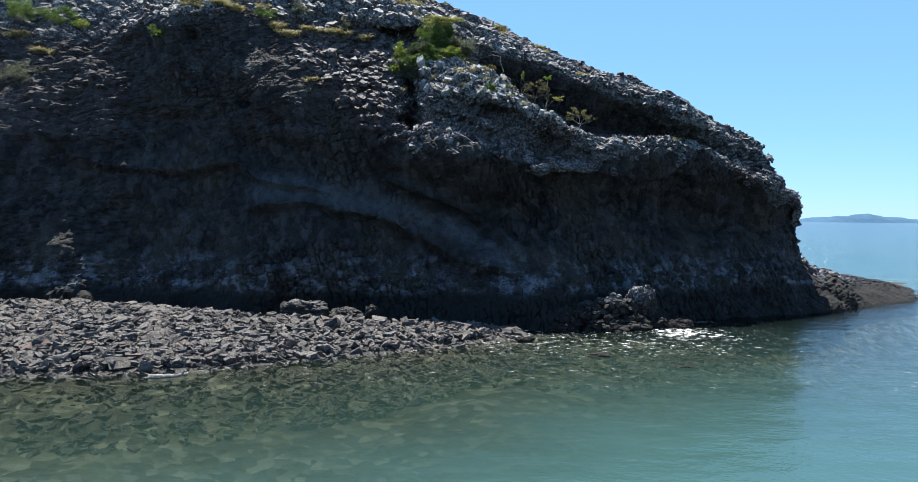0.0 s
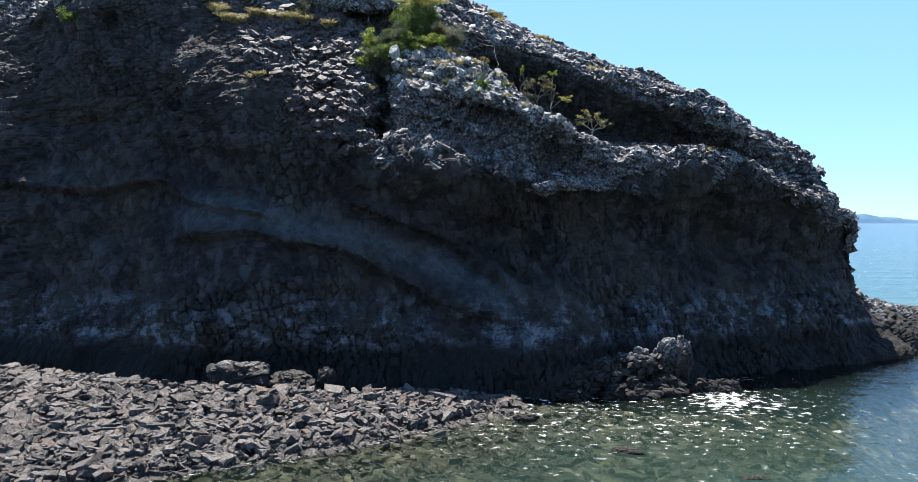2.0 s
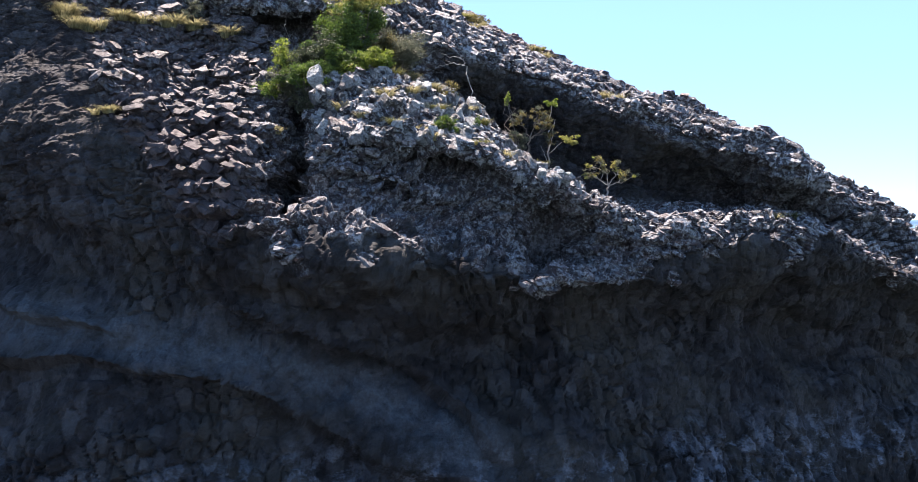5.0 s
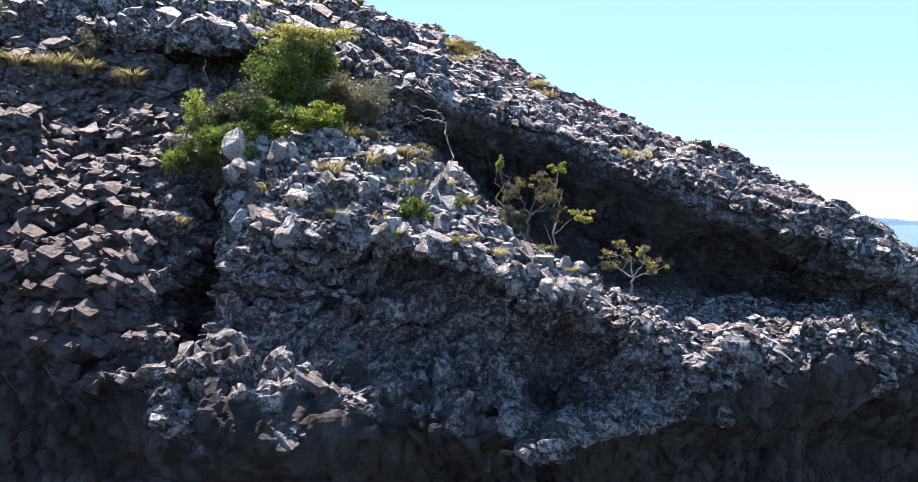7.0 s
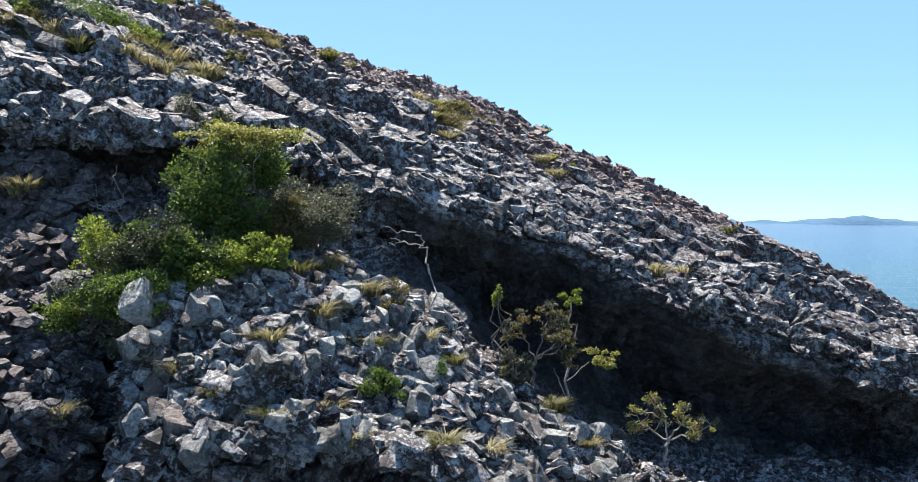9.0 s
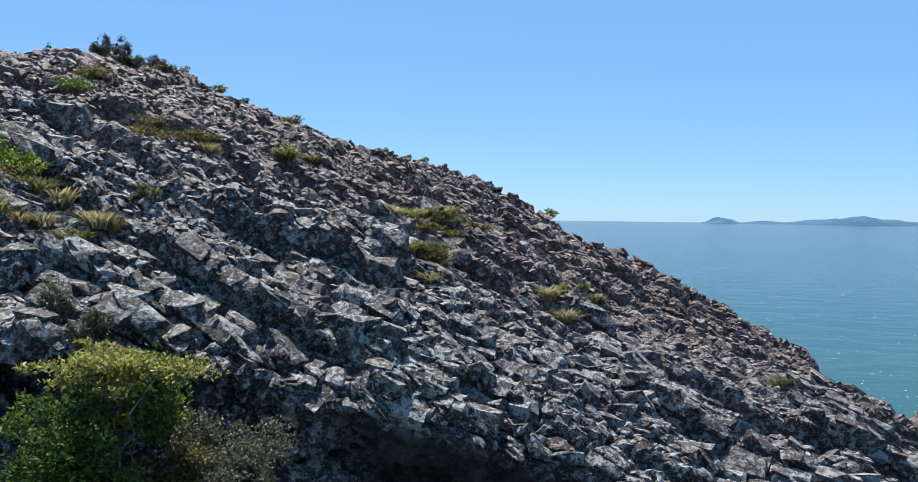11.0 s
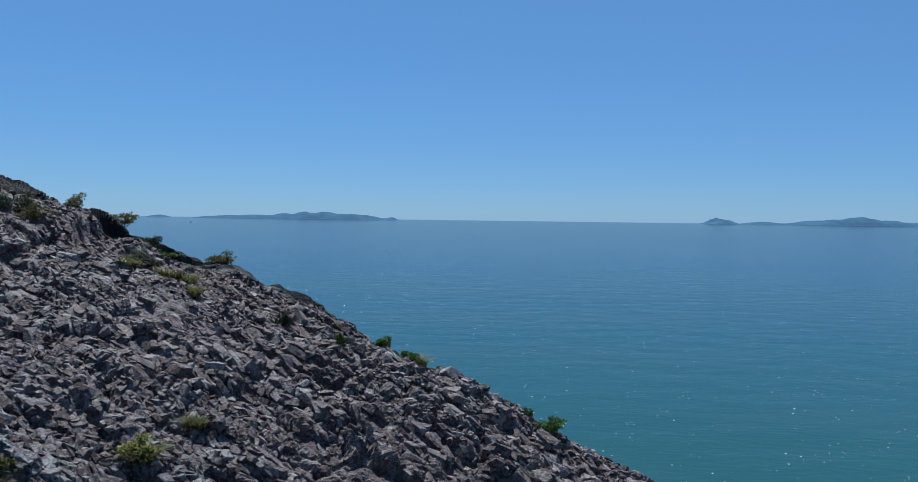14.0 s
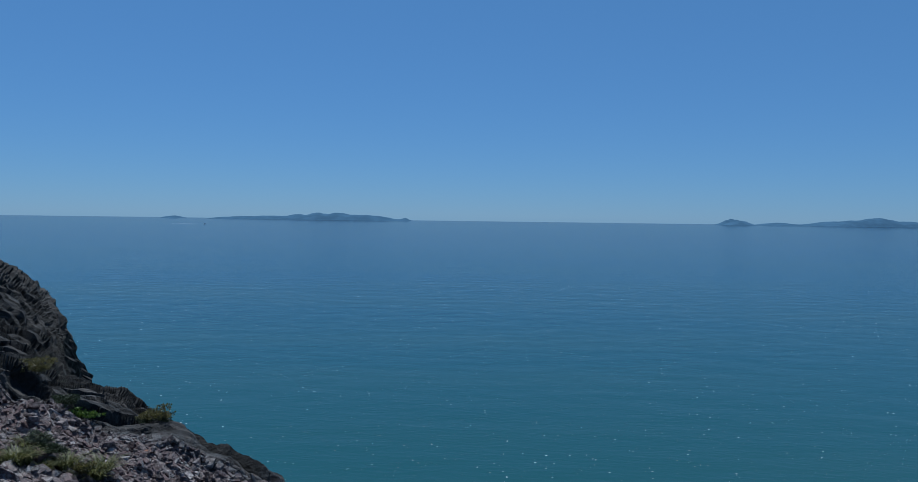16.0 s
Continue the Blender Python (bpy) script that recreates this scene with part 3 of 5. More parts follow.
    ridges = 0.10 * (0.5 - np.abs(fractal(warp, 0.9, 77, 2))) + 0.03 * fractal(warp, 0.3, 78, 2)
    disp = craggy * (rugged * blocks * (1 - 0.45 * open_slope) + ridges - 0.05) + (1 - craggy) * (1 - seaward) * (1 - crest) * cols * columns * (1 - 0.8 * ash)
    disp += (0.03 + 0.06 * crest) * fractal(p, 0.5, 71, 3) + (1 - upper) * (0.16 * fractal(p, 1.3, 75, 3) + 0.07 * np.abs(fractal(p, 0.45, 76, 2)))
    layer = (z + 0.27 * x - 0.4 * y + 0.2 * fractal(p, 3.0, 73, 3)) / 0.34
    disp += seaward * (0.16 * fractal(p * (0.5, 0.5, 2.5), 1.0, 72, 3) + 0.3 * (hash3(np.floor(layer).astype(np.int64), 3, 5, 74)[0] - 0.5) + 0.2 * ((layer % 1.0) - 0.5))
    p = p + n * (disp * fade)[:, None]
    block = np.where(upper > 0.5, np.clip(0.5 * ar[:, 1] + 0.5 * br[:, 2], 0, 1), cr[:, 1])
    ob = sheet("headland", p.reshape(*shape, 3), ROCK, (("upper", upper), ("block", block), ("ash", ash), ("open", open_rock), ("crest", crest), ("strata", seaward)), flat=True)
    tagged(ob, "dark jointed volcanic headland with a blocky sunlit slope above a shaded cliff", "headland", kind="structure")
    return ob, {"along": s, "upper": upper, "open": open_rock, "crest": crest, "alcove": alcove, "seaward": seaward, "craggy": craggy, "recess": np.maximum(np.maximum(hollow, overhang), gully)}


headland, FIELD = build_headland()


# ---- sea bed, beach and sea ----
def shore(x):
    return curve([-90, -30, -17, -11, -7, -3.5, 0, 2.6, 5, 9, 13, 18, 24, 30, 36, 60], [28, 28.5, 29, 30.2, 32.5, 34.6, 37.5, 39.8, 42.5, 44.5, 46, 48.5, 52, 56, 60, 90], x)


def berm(x):
    """The top of the shingle; behind it lies a dark wet hollow along the cliff."""
    return curve([-90, -30, -16, -10, -4, -1, 2, 5], [43, 42, 40.2, 38.9, 38.9, 40.1, 40.3, 40.6], x)


def bed_height(x, y):
    d = y - shore(x)
    shelf = smooth(x, -4, 3) * (1 - smooth(x, 13, 19))
    up = 1.65 * (1 - np.exp(-np.maximum(d, 0) * 0.085))
    down = -np.maximum(-d, 0) * (0.17 - 0.09 * shelf + 0.25 * smooth(x, 14, 22))
    up -= 0.75 * smooth(y - berm(x), 0.1, 1.4)
    return np.maximum(up + down, -7)


def build_ground():
    xs = np.concatenate([[-4900, -1500, -400, -150], np.arange(-80, -24, 1.5), np.arange(-24, 18, 0.25), np.arange(18, 60, 1.5), [150, 400, 1500, 4900]])
    ys = np.concatenate([[-4900, -1500, -400, -120, -60, -30], np.arange(-10, 16, 1.0), np.arange(16, 47, 0.25), np.arange(47, 80, 2), [150, 400, 1500, 4900]])
    gx, gy = np.meshgrid(xs, ys)
    gz = bed_height(gx.reshape(-1), gy.reshape(-1)).reshape(gx.shape)
    p = np.stack([gx, gy, gz], -1)
    near = smooth(gz, -4, -0.5)
    gz = gz + 0.10 * near * fractal(p.reshape(-1, 3), 1.2, 81, 3).reshape(gx.shape)
    gz = np.where(gy > 78, -7, gz)
    p[..., 2] = gz
    return tagged(sheet("ground", p, BED), "shingle beach running down into a stony sea bed", "ground", kind="structure")


ground = build_ground()


def build_sea():
    xs = np.concatenate([-np.geomspace(4850, 60, 26), np.arange(-50, 55, 1.0), np.geomspace(60, 4850, 26)])
    ys = np.concatenate([-np.geomspace(4850, 40, 20), np.arange(-30, 80, 1.0), np.geomspace(84, 4850, 40)])
    gx, gy = np.meshgrid(xs, ys)
    depth = np.clip(0.15 * (shore(gx.reshape(-1)) - gy.reshape(-1)), 0, 8)
    depth = np.where(gy.reshape(-1) > 70, 8, depth)
    p = np.stack([gx, gy, np.zeros_like(gx)], -1)
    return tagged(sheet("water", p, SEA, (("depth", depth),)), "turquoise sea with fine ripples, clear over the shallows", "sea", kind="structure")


sea = build_sea()


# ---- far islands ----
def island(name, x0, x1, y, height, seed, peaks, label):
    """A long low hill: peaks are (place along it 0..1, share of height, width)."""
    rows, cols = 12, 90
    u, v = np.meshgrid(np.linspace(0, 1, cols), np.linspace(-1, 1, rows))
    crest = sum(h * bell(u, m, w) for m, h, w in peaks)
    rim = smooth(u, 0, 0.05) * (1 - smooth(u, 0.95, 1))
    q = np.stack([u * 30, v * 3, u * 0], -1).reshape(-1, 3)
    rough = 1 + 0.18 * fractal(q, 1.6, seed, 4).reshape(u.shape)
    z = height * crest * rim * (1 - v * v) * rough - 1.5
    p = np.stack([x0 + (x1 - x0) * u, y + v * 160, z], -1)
    return tagged(sheet(name, p, HAZED_HILL), label, "island", "islands on the horizon", "structure")


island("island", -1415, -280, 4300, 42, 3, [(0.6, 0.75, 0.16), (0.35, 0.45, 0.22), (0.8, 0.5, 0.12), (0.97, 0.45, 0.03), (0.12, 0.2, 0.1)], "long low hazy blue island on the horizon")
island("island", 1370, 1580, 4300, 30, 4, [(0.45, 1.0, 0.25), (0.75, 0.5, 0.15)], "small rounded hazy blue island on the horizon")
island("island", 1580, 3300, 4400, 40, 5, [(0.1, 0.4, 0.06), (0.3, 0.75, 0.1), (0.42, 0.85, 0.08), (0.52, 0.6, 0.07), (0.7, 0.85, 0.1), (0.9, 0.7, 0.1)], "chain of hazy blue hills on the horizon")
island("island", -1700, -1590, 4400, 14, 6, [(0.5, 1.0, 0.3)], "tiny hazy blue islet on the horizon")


# ---- loose and jointed blocks ----
def joint_block(name, rng, mat, chop=0.35, jitter=0.14):
    """An angular block in a unit box: a box with skewed sides, some corners broken off."""
    bm = bmesh.new()
    skew = rng.normal(size=(3, 3)) * 0.10 + np.eye(3)
    for sx, sy, sz in itertools.product((-0.5, 0.5), repeat=3):
        c = np.array((sx, sy, sz)) + rng.uniform(-jitter, jitter, 3)
        if rng.random() < chop:
            for a in range(3):
                d = c.copy()
                d[a] *= rng.uniform(0.1, 0.7)
                bm.verts.new(Vector(skew @ d))
        else:
            bm.verts.new(Vector(skew @ c))
    res = bmesh.ops.convex_hull(bm, input=bm.verts)
    bmesh.ops.delete(bm, geom=[g for g in res["geom_interior"] if isinstance(g, bmesh.types.BMVert)], context="VERTS")
    bmesh.ops.recalc_face_normals(bm, faces=bm.faces)
    me = bpy.data.meshes.new(name)
    bm.to_mesh(me)
    bm.free()
    me.materials.append(mat)
    for key, value in (("upper", 1.0), ("block", rng.random()), ("open", 1.0)):
        me.attributes.new(key, "FLOAT", "POINT").data.foreach_set("value", np.full(len(me.vertices), value, np.float32))
    return me


def joined(name, shapes, which, mats, mat, attrs):
    """Many blocks in one mesh: which shape, its 4x4 matrix, and values per block for the material."""
    verts, tris, owner, base = [], [], [], 0
    for k, me in enumerate(shapes):
        co = np.empty(len(me.vertices) * 3)
        me.vertices.foreach_get("co", co)
        co = co.reshape(-1, 3)
        fs = np.array([tuple(p.vertices) for p in me.polygons])
        mine = np.flatnonzero(which == k)
        if not len(mine):
            continue
        m = mats[mine]
        verts.append((np.einsum("nij,vj->nvi", m[:, :3, :3], co) + m[:, None, :3, 3]).reshape(-1, 3))
        tris.append((fs[None] + base + (np.arange(len(mine)) * len(co))[:, None, None]).reshape(-1, 3))
        owner.append(np.repeat(mine, len(co)))
        base += len(mine) * len(co)
    verts, tris, owner = np.concatenate(verts), np.concatenate(tris), np.concatenate(owner)
    me = bpy.data.meshes.new(name)
    me.vertices.add(len(verts))
    me.vertices.foreach_set("co", verts.reshape(-1).astype(np.float32))
    me.loops.add(len(tris) * 3)
    me.loops.foreach_set("vertex_index", tris.reshape(-1).astype(np.int32))
    me.polygons.add(len(tris))
    me.polygons.foreach_set("loop_start", np.arange(0, len(tris) * 3, 3, dtype=np.int32))
    me.polygons.foreach_set("use_smooth", np.zeros(len(tris), bool))
    me.update(calc_edges=True)
    for key, value in attrs.items():
        me.attributes.new(key, "FLOAT", "POINT").data.foreach_set("value", value[owner].astype(np.float32))
    me.materials.append(mat)
    return new(name, me)


def frames_of(e1, up, rng, jitter):
    """Turned frames: the long side near e1, the top near up (one row for each block), with some disorder."""
    fwd = e1 + rng.normal(size=up.shape) * jitter
    up = up + rng.normal(size=up.shape) * jitter
    side = np.cross(up, fwd)
    side /= np.linalg.norm(side, axis=1, keepdims=True)
    fwd = np.cross(side, up)
    fwd /= np.linalg.norm(fwd, axis=1, keepdims=True)
    return np.stack([fwd, side, np.cross(fwd, side)], 2)


def mesh_points(ob):
    me = ob.data
    co, no = np.empty(len(me.vertices) * 3), np.empty(len(me.vertices) * 3)
    me.vertices.foreach_get("co", co)
    me.vertices.foreach_get("normal", no)
    return co.reshape(-1, 3), no.reshape(-1, 3)


def one_each(mask, coords, size, rng):
    """One vertex out of every cell of a lattice: rock broken into pieces of about one size."""
    idx = rng.permutation(np.flatnonzero(mask))
    c = np.floor(coords[idx] / size).astype(np.int64)
    key = (c[:, 0] * 7919 + c[:, 1]) * 7919 + c[:, 2]
    return idx[np.unique(key, return_index=True)[1]]


def lay_blocks(parent, name, mat, at, turn, size, attrs, near, stuff_label, seed, chop=0.35, jitter=0.14):
    """Blocks with centres at, frames turn, sides size. Those in near become parts, at most 300; the rest is joined."""
    rng = np.random.default_rng(seed)
    shapes = [joint_block(name, rng, mat, chop, jitter) for _ in range(28)]
    which = rng.integers(0, len(shapes), len(at))
    mats = np.zeros((len(at), 4, 4))
    mats[:, :3, :3] = turn * size[:, None, :]
    mats[:, :3, 3] = at
    mats[:, 3, 3] = 1
    single = np.flatnonzero(near)[:300]
    for i in single:
        ob = new(name, shapes[which[i]])
        ob.matrix_world = Matrix(mats[i].tolist())
        ob.parent = parent
    rest = np.ones(len(at), bool)
    rest[single] = False
    tagged(joined(name + "_field", shapes, which[rest], mats[rest], mat, {k: v[rest] for k, v in attrs.items()}), stuff_label, "rocks", kind="stuff")


H_CO, H_NO = mesh_points(headland)
rng = np.random.default_rng(12)
hx, hy, hz = H_CO.T
DIP = np.array((0.80, -0.30, -0.42)) / np.linalg.norm((0.80, -0.30, -0.42))
_e2 = np.cross((0.28, -0.30, 0.91), DIP)
_e2 /= np.linalg.norm(_e2)
H_DIP = np.stack([H_CO @ DIP, H_CO @ _e2, H_CO @ np.cross(DIP, _e2)], 1)


def rock_attrs(idx, r):
    lot = np.clip(0.15 + 0.85 * r.random(len(idx)) ** 1.4, 0, 1)
    return {"upper": np.maximum(FIELD["upper"][idx], 0.7), "open": FIELD["open"][idx], "crest": FIELD["crest"][idx], "block": np.where(FIELD["crest"][idx] > 0.4, r.random(len(idx)), lot)}


def clad(name, mask, cell, side, e1, lean, out, label, seed, near=None, coords=H_CO, disorder=0.16, mat=ROCK, spread=0.22, chop=0.55):
    """Breaks the rock where mask holds into blocks: one per cell, sides times side, top leaning to the surface."""
    r = np.random.default_rng(seed)
    idx = one_each(mask, coords, np.array(cell), r)
    n = H_NO[idx]
    up = n * lean + np.array((0.06, -0.05, 1.0)) * (1 - lean)
    up /= np.linalg.norm(up, axis=1, keepdims=True)
    size = np.array(side) * np.exp(r.normal(size=(len(idx), 3)) * spread * 0.6 + r.normal(size=(len(idx), 1)) * spread * 0.8)
    at = H_CO[idx] + n * (r.uniform(out[0], out[1], (len(idx), 1)) * size[:, 2:])
    pick = near(H_CO[idx], size[:, 0]) if near else np.zeros(len(idx), bool)
    lay_blocks(headland, name, mat, at, frames_of(np.array(e1), up, r, disorder), size, rock_attrs(idx, r), pick, label, seed + 1, chop, 0.18)


H_S, H_UP = FIELD["along"], FIELD["upper"]
patchy = fractal(H_CO, 2.6, 91, 2)
slope = (hx > -24) & (hx < 23) & (H_S > 9.9) & (H_S < 13.6) & (hz > 7.5) & (H_NO[:, 2] > 0.05) & (FIELD["seaward"] < 0.5)
knots = fractal(H_CO, 1.1, 92, 2)
low_slope = hy + 0.8 * patchy < 62.5
clad("block", slope & (patchy > -0.05) & low_slope, (0.46, 0.30, 0.4), (0.48, 0.27, 0.22), DIP, 0.8, (-0.45, 0.06), "angular jointed blocks of grey volcanic rock on the slope", 5,
     lambda p, s: (s > 0.5) & (p[:, 1] > 52) & (p[:, 0] > -4) & (p[:, 0] < 9), H_DIP, 0.11, ROCK, 0.2, 0.45)
clad("rubble", slope & low_slope & (knots > -0.2), (0.2, 0.13, 0.2), (0.19, 0.115, 0.09), DIP, 0.75, (-0.4, 0.15), "small angular fragments of grey rock between larger blocks", 7, None, H_DIP, 0.26)
clad("slab", slope & ~low_slope & (patchy > 0.25) & (hy < 73), (0.34, 0.2, 0.3), (0.32, 0.17, 0.12), DIP, 0.85, (-0.45, 0.1), "angular slabs of weathered brown and grey rock below the crest", 15, None, H_DIP, 0.2, ROCK, 0.25, 0.4)
clad("fragment", slope & ~low_slope & (hy < 74.5) & (hx > -10) & (hx < 15) & (knots > -0.35), (0.15, 0.105, 0.2), (0.14, 0.085, 0.055), DIP, 0.8, (-0.35, 0.35), "small angular fragments of weathered brown, purple and grey rock on the crest", 17, None, H_DIP, 0.4, ROCK, 0.35, 0.3)
face = (hx > -24) & (hx < 21) & (H_S > 4.9) & (H_S < 9.9) & (H_UP > 0.5) & (FIELD["alcove"] < 0.25) & (FIELD["recess"] < 0.3) & (H_NO[:, 2] > -0.2)
front = (hx > -3.2) & (hx < 7.5) & (H_S < 7.0)
clad("ledge_block", face & (np.where(front, knots - 0.15, patchy - 0.1) > 0.0), (0.34, 0.3, 0.22), (0.33, 0.24, 0.13), (0.9, -0.25, -0.3), 0.5, (-0.45, 0.3), "jutting ledges of jointed dark rock above the cliff", 9)
clad("ledge_chip", face & (np.where(front, knots, knots + 0.2) > 0.0), (0.19, 0.16, 0.13), (0.18, 0.13, 0.075), (0.9, -0.25, -0.3), 0.5, (-0.4, 0.4), "small jutting chips of dark jointed rock", 11, None, H_CO, 0.3)
bench = (hx > -2.3) & (hx < 6.8) & (hy > 45.2) & (hy < 50.8) & (hz > 12.0) & (H_NO[:, 2] > 0.3) & (FIELD["recess"] < 0.3) & (H_S > 6.9)
clad("boulder", bench & (knots > -0.25), (0.31, 0.31, 0.5), (0.26, 0.21, 0.30), (0.6, -0.6, 0.1), 0.35, (-0.25, 0.35), "pale lichen-covered boulders on the bench", 13, lambda p, s: s > 0.29, H_CO, 0.34, BLOCK, 0.24, 0.8)


# ---- beach ----
def lay_beach():
    r = np.random.default_rng(31)
    n = 60000
    x, d = r.uniform(-34, 5.5, n), r.uniform(-7, 13, n)
    y = shore(x) + d
    keep = (y < berm(x) + 0.25 + 0.5 * r.random(n) ** 3) & ((d > -0.5) | (r.random(n) < 0.16 + 0.16 * (x > -6))) & ((x > -22) | (r.random(n) < 0.7))
    x, y, d = x[keep], y[keep], d[keep]
    x2, y2 = r.uniform(0, 15, 900), r.uniform(31, 44, 900)        # drowned slabs on the shelf before the cliff
    wet = y2 < shore(x2) - 0.3
    x, y, d = np.append(x, x2[wet]), np.append(y, y2[wet]), np.append(d, np.full(wet.sum(), -2.0))
    n = len(x)
    long = 0.16 + 0.34 * r.random(n) ** 2.2 + 0.5 * (r.random(n) < 0.035) * r.random(n)
    size = np.stack([long, long * r.uniform(0.4, 0.75, n), long * r.uniform(0.2, 0.42, n) + 0.03], 1)
    z = bed_height(x, y) + np.where(d > 0, 0.04 + 0.28 * r.random(n) ** 2, 0.0)
    z = np.where(d < -1.9, np.minimum(z, -0.1), z)
    up = np.stack([0.28 * r.normal(size=n), 0.28 * r.normal(size=n) - 0.08, np.ones(n)], 1)
    a = r.uniform(0, 6.283, n)
    turn = frames_of(np.stack([np.cos(a), np.sin(a), 0 * a], 1), up, r, 0.1)
    lay_blocks(ground, "stone", SHINGLE, np.stack([x, y, z], 1), turn, size, {"block": r.random(n)}, (long > 0.42) & (x > -10) & (x < 3) & (d > 0.1), "angular grey and tan beach stones and slabs", 9, 0.3, 0.16)


lay_beach()


def boulder(name, at, size, seed, label, mat=ROCK, turn=0.0, rough=1.0, pale=1.0):
    """A weathered lump of rock: a ball pressed to size, broken into facets."""
    bm = bmesh.new()
    bmesh.ops.create_icosphere(bm, subdivisions=5, radius=1.0)
    co = np.array([v.co for v in bm.verts])
    rad = 1 + 0.28 * fractal(co + seed * 7.1, 0.9, seed, 3)
    f1, f2, way, rnd = cells(co + seed * 3.3, (0.42, 0.42, 0.42), seed)
    rad += rough * (0.16 * (rnd[:, 0] - 0.5) + 0.22 * ((rnd - 0.5) * way).sum(1) - 0.08 * (1 - smooth(f2 - f1, 0, 0.15)))
    co = co * rad[:, None] * (np.array(size) * 0.5)
    for v, c in zip(bm.verts, co):
        v.co = c
    me = bpy.data.meshes.new(name)
    bm.to_mesh(me)
    bm.free()
    n = len(me.vertices)
    me.attributes.new("upper", "FLOAT", "POINT").data.foreach_set("value", np.full(n, pale, np.float32))
    me.attributes.new("block", "FLOAT", "POINT").data.foreach_set("value", rnd[:, 1].astype(np.float32))
    me.attributes.new("open", "FLOAT", "POINT").data.foreach_set("value", np.full(n, 0.7 * pale, np.float32))
    me.materials.append(mat)
    ob = new(name, me)
    ob.matrix_world = pose(*at, 0, 0, turn)
    return tagged(ob, label, "rock")


boulder("beach_boulder", (-8.0, 40.6, 0.95), (2.5, 1.5, 1.5), 3, "rugged grey boulder at the back of the shingle beach", turn=10)
boulder("beach_boulder", (-5.9, 40.5, 0.85), (1.8, 1.2, 1.0), 4, "low rugged grey boulder beside a larger one", turn=-15)
boulder("beach_boulder", (-4.5, 40.7, 1.0), (0.8, 0.7, 0.95), 5, "small upright grey boulder at the cliff foot", turn=30)
for x, y, z, size, seed, turn, pale, label in (
    (7.6, 43.9, 0.5, (1.6, 1.2, 1.3), 6, 25, 0.7, "low ragged tan rock outcrop at the foot of the cliff"), (8.8, 44.3, 0.9, (2.0, 1.2, 1.5), 61, 18, 1.0, "ragged tan rock outcrop at the water's edge under the cliff"),
    (10.2, 44.8, 1.0, (2.1, 1.2, 1.6), 65, 20, 1.0, "ragged tan rock outcrop at the water's edge under the cliff"), (11.5, 45.3, 1.15, (1.8, 1.1, 1.8), 62, 30, 1.0, "jagged pale rock outcrop standing above the waterline"),
    (12.3, 45.5, 1.3, (0.9, 0.8, 1.7), 66, 10, 1.0, "jagged pale rock pinnacle at the end of the outcrop"),
    (9.6, 43.7, 0.15, (2.6, 1.2, 1.3), 7, 18, 0.4, "dark wet rock outcrop running into the sea"), (11.4, 44.4, 0.12, (1.9, 1.1, 1.2), 63, 12, 0.5, "dark wet rock outcrop running into the sea"),
    (12.9, 45.0, 0.1, (1.3, 0.9, 0.9), 67, 0, 0.6, "low dark rock awash beside the outcrop"), (7.0, 43.2, 0.1, (1.2, 0.8, 0.7), 64, 0, 0.3, "low dark wet rock at the cliff foot")):
    boulder("shore_outcrop", (x - 1.4, y - 1.3, z), size, seed, label, turn=turn, rough=2.4, pale=pale)
boulder("shore_rock", (12.7, 44.0, 0.1), (1.5, 1.0, 0.75), 8, "dark wet rock washed by small waves", pale=0.4)
boulder("shore_rock", (6.3, 34.6, -0.02), (1.1, 0.45, 0.3), 9, "flat dark slab awash in the shallows", turn=-25, pale=0.4)
boulder("shore_rock", (9.6, 32.2, -0.06), (1.0, 0.4, 0.25), 10, "flat dark slab awash in the shallows", turn=-10, pale=0.3)
boulder("shore_rock", (3.4, 38.4, 0.05), (0.9, 0.4, 0.35), 11, "long wet slab at the end of the shingle", turn=12, pale=0.5)
boulder("shore_rock", (2.9, 41.6, 0.1), (0.8, 0.4, 0.5), 12, "small wet rock at the foot of the cliff", turn=12, pale=0.6)


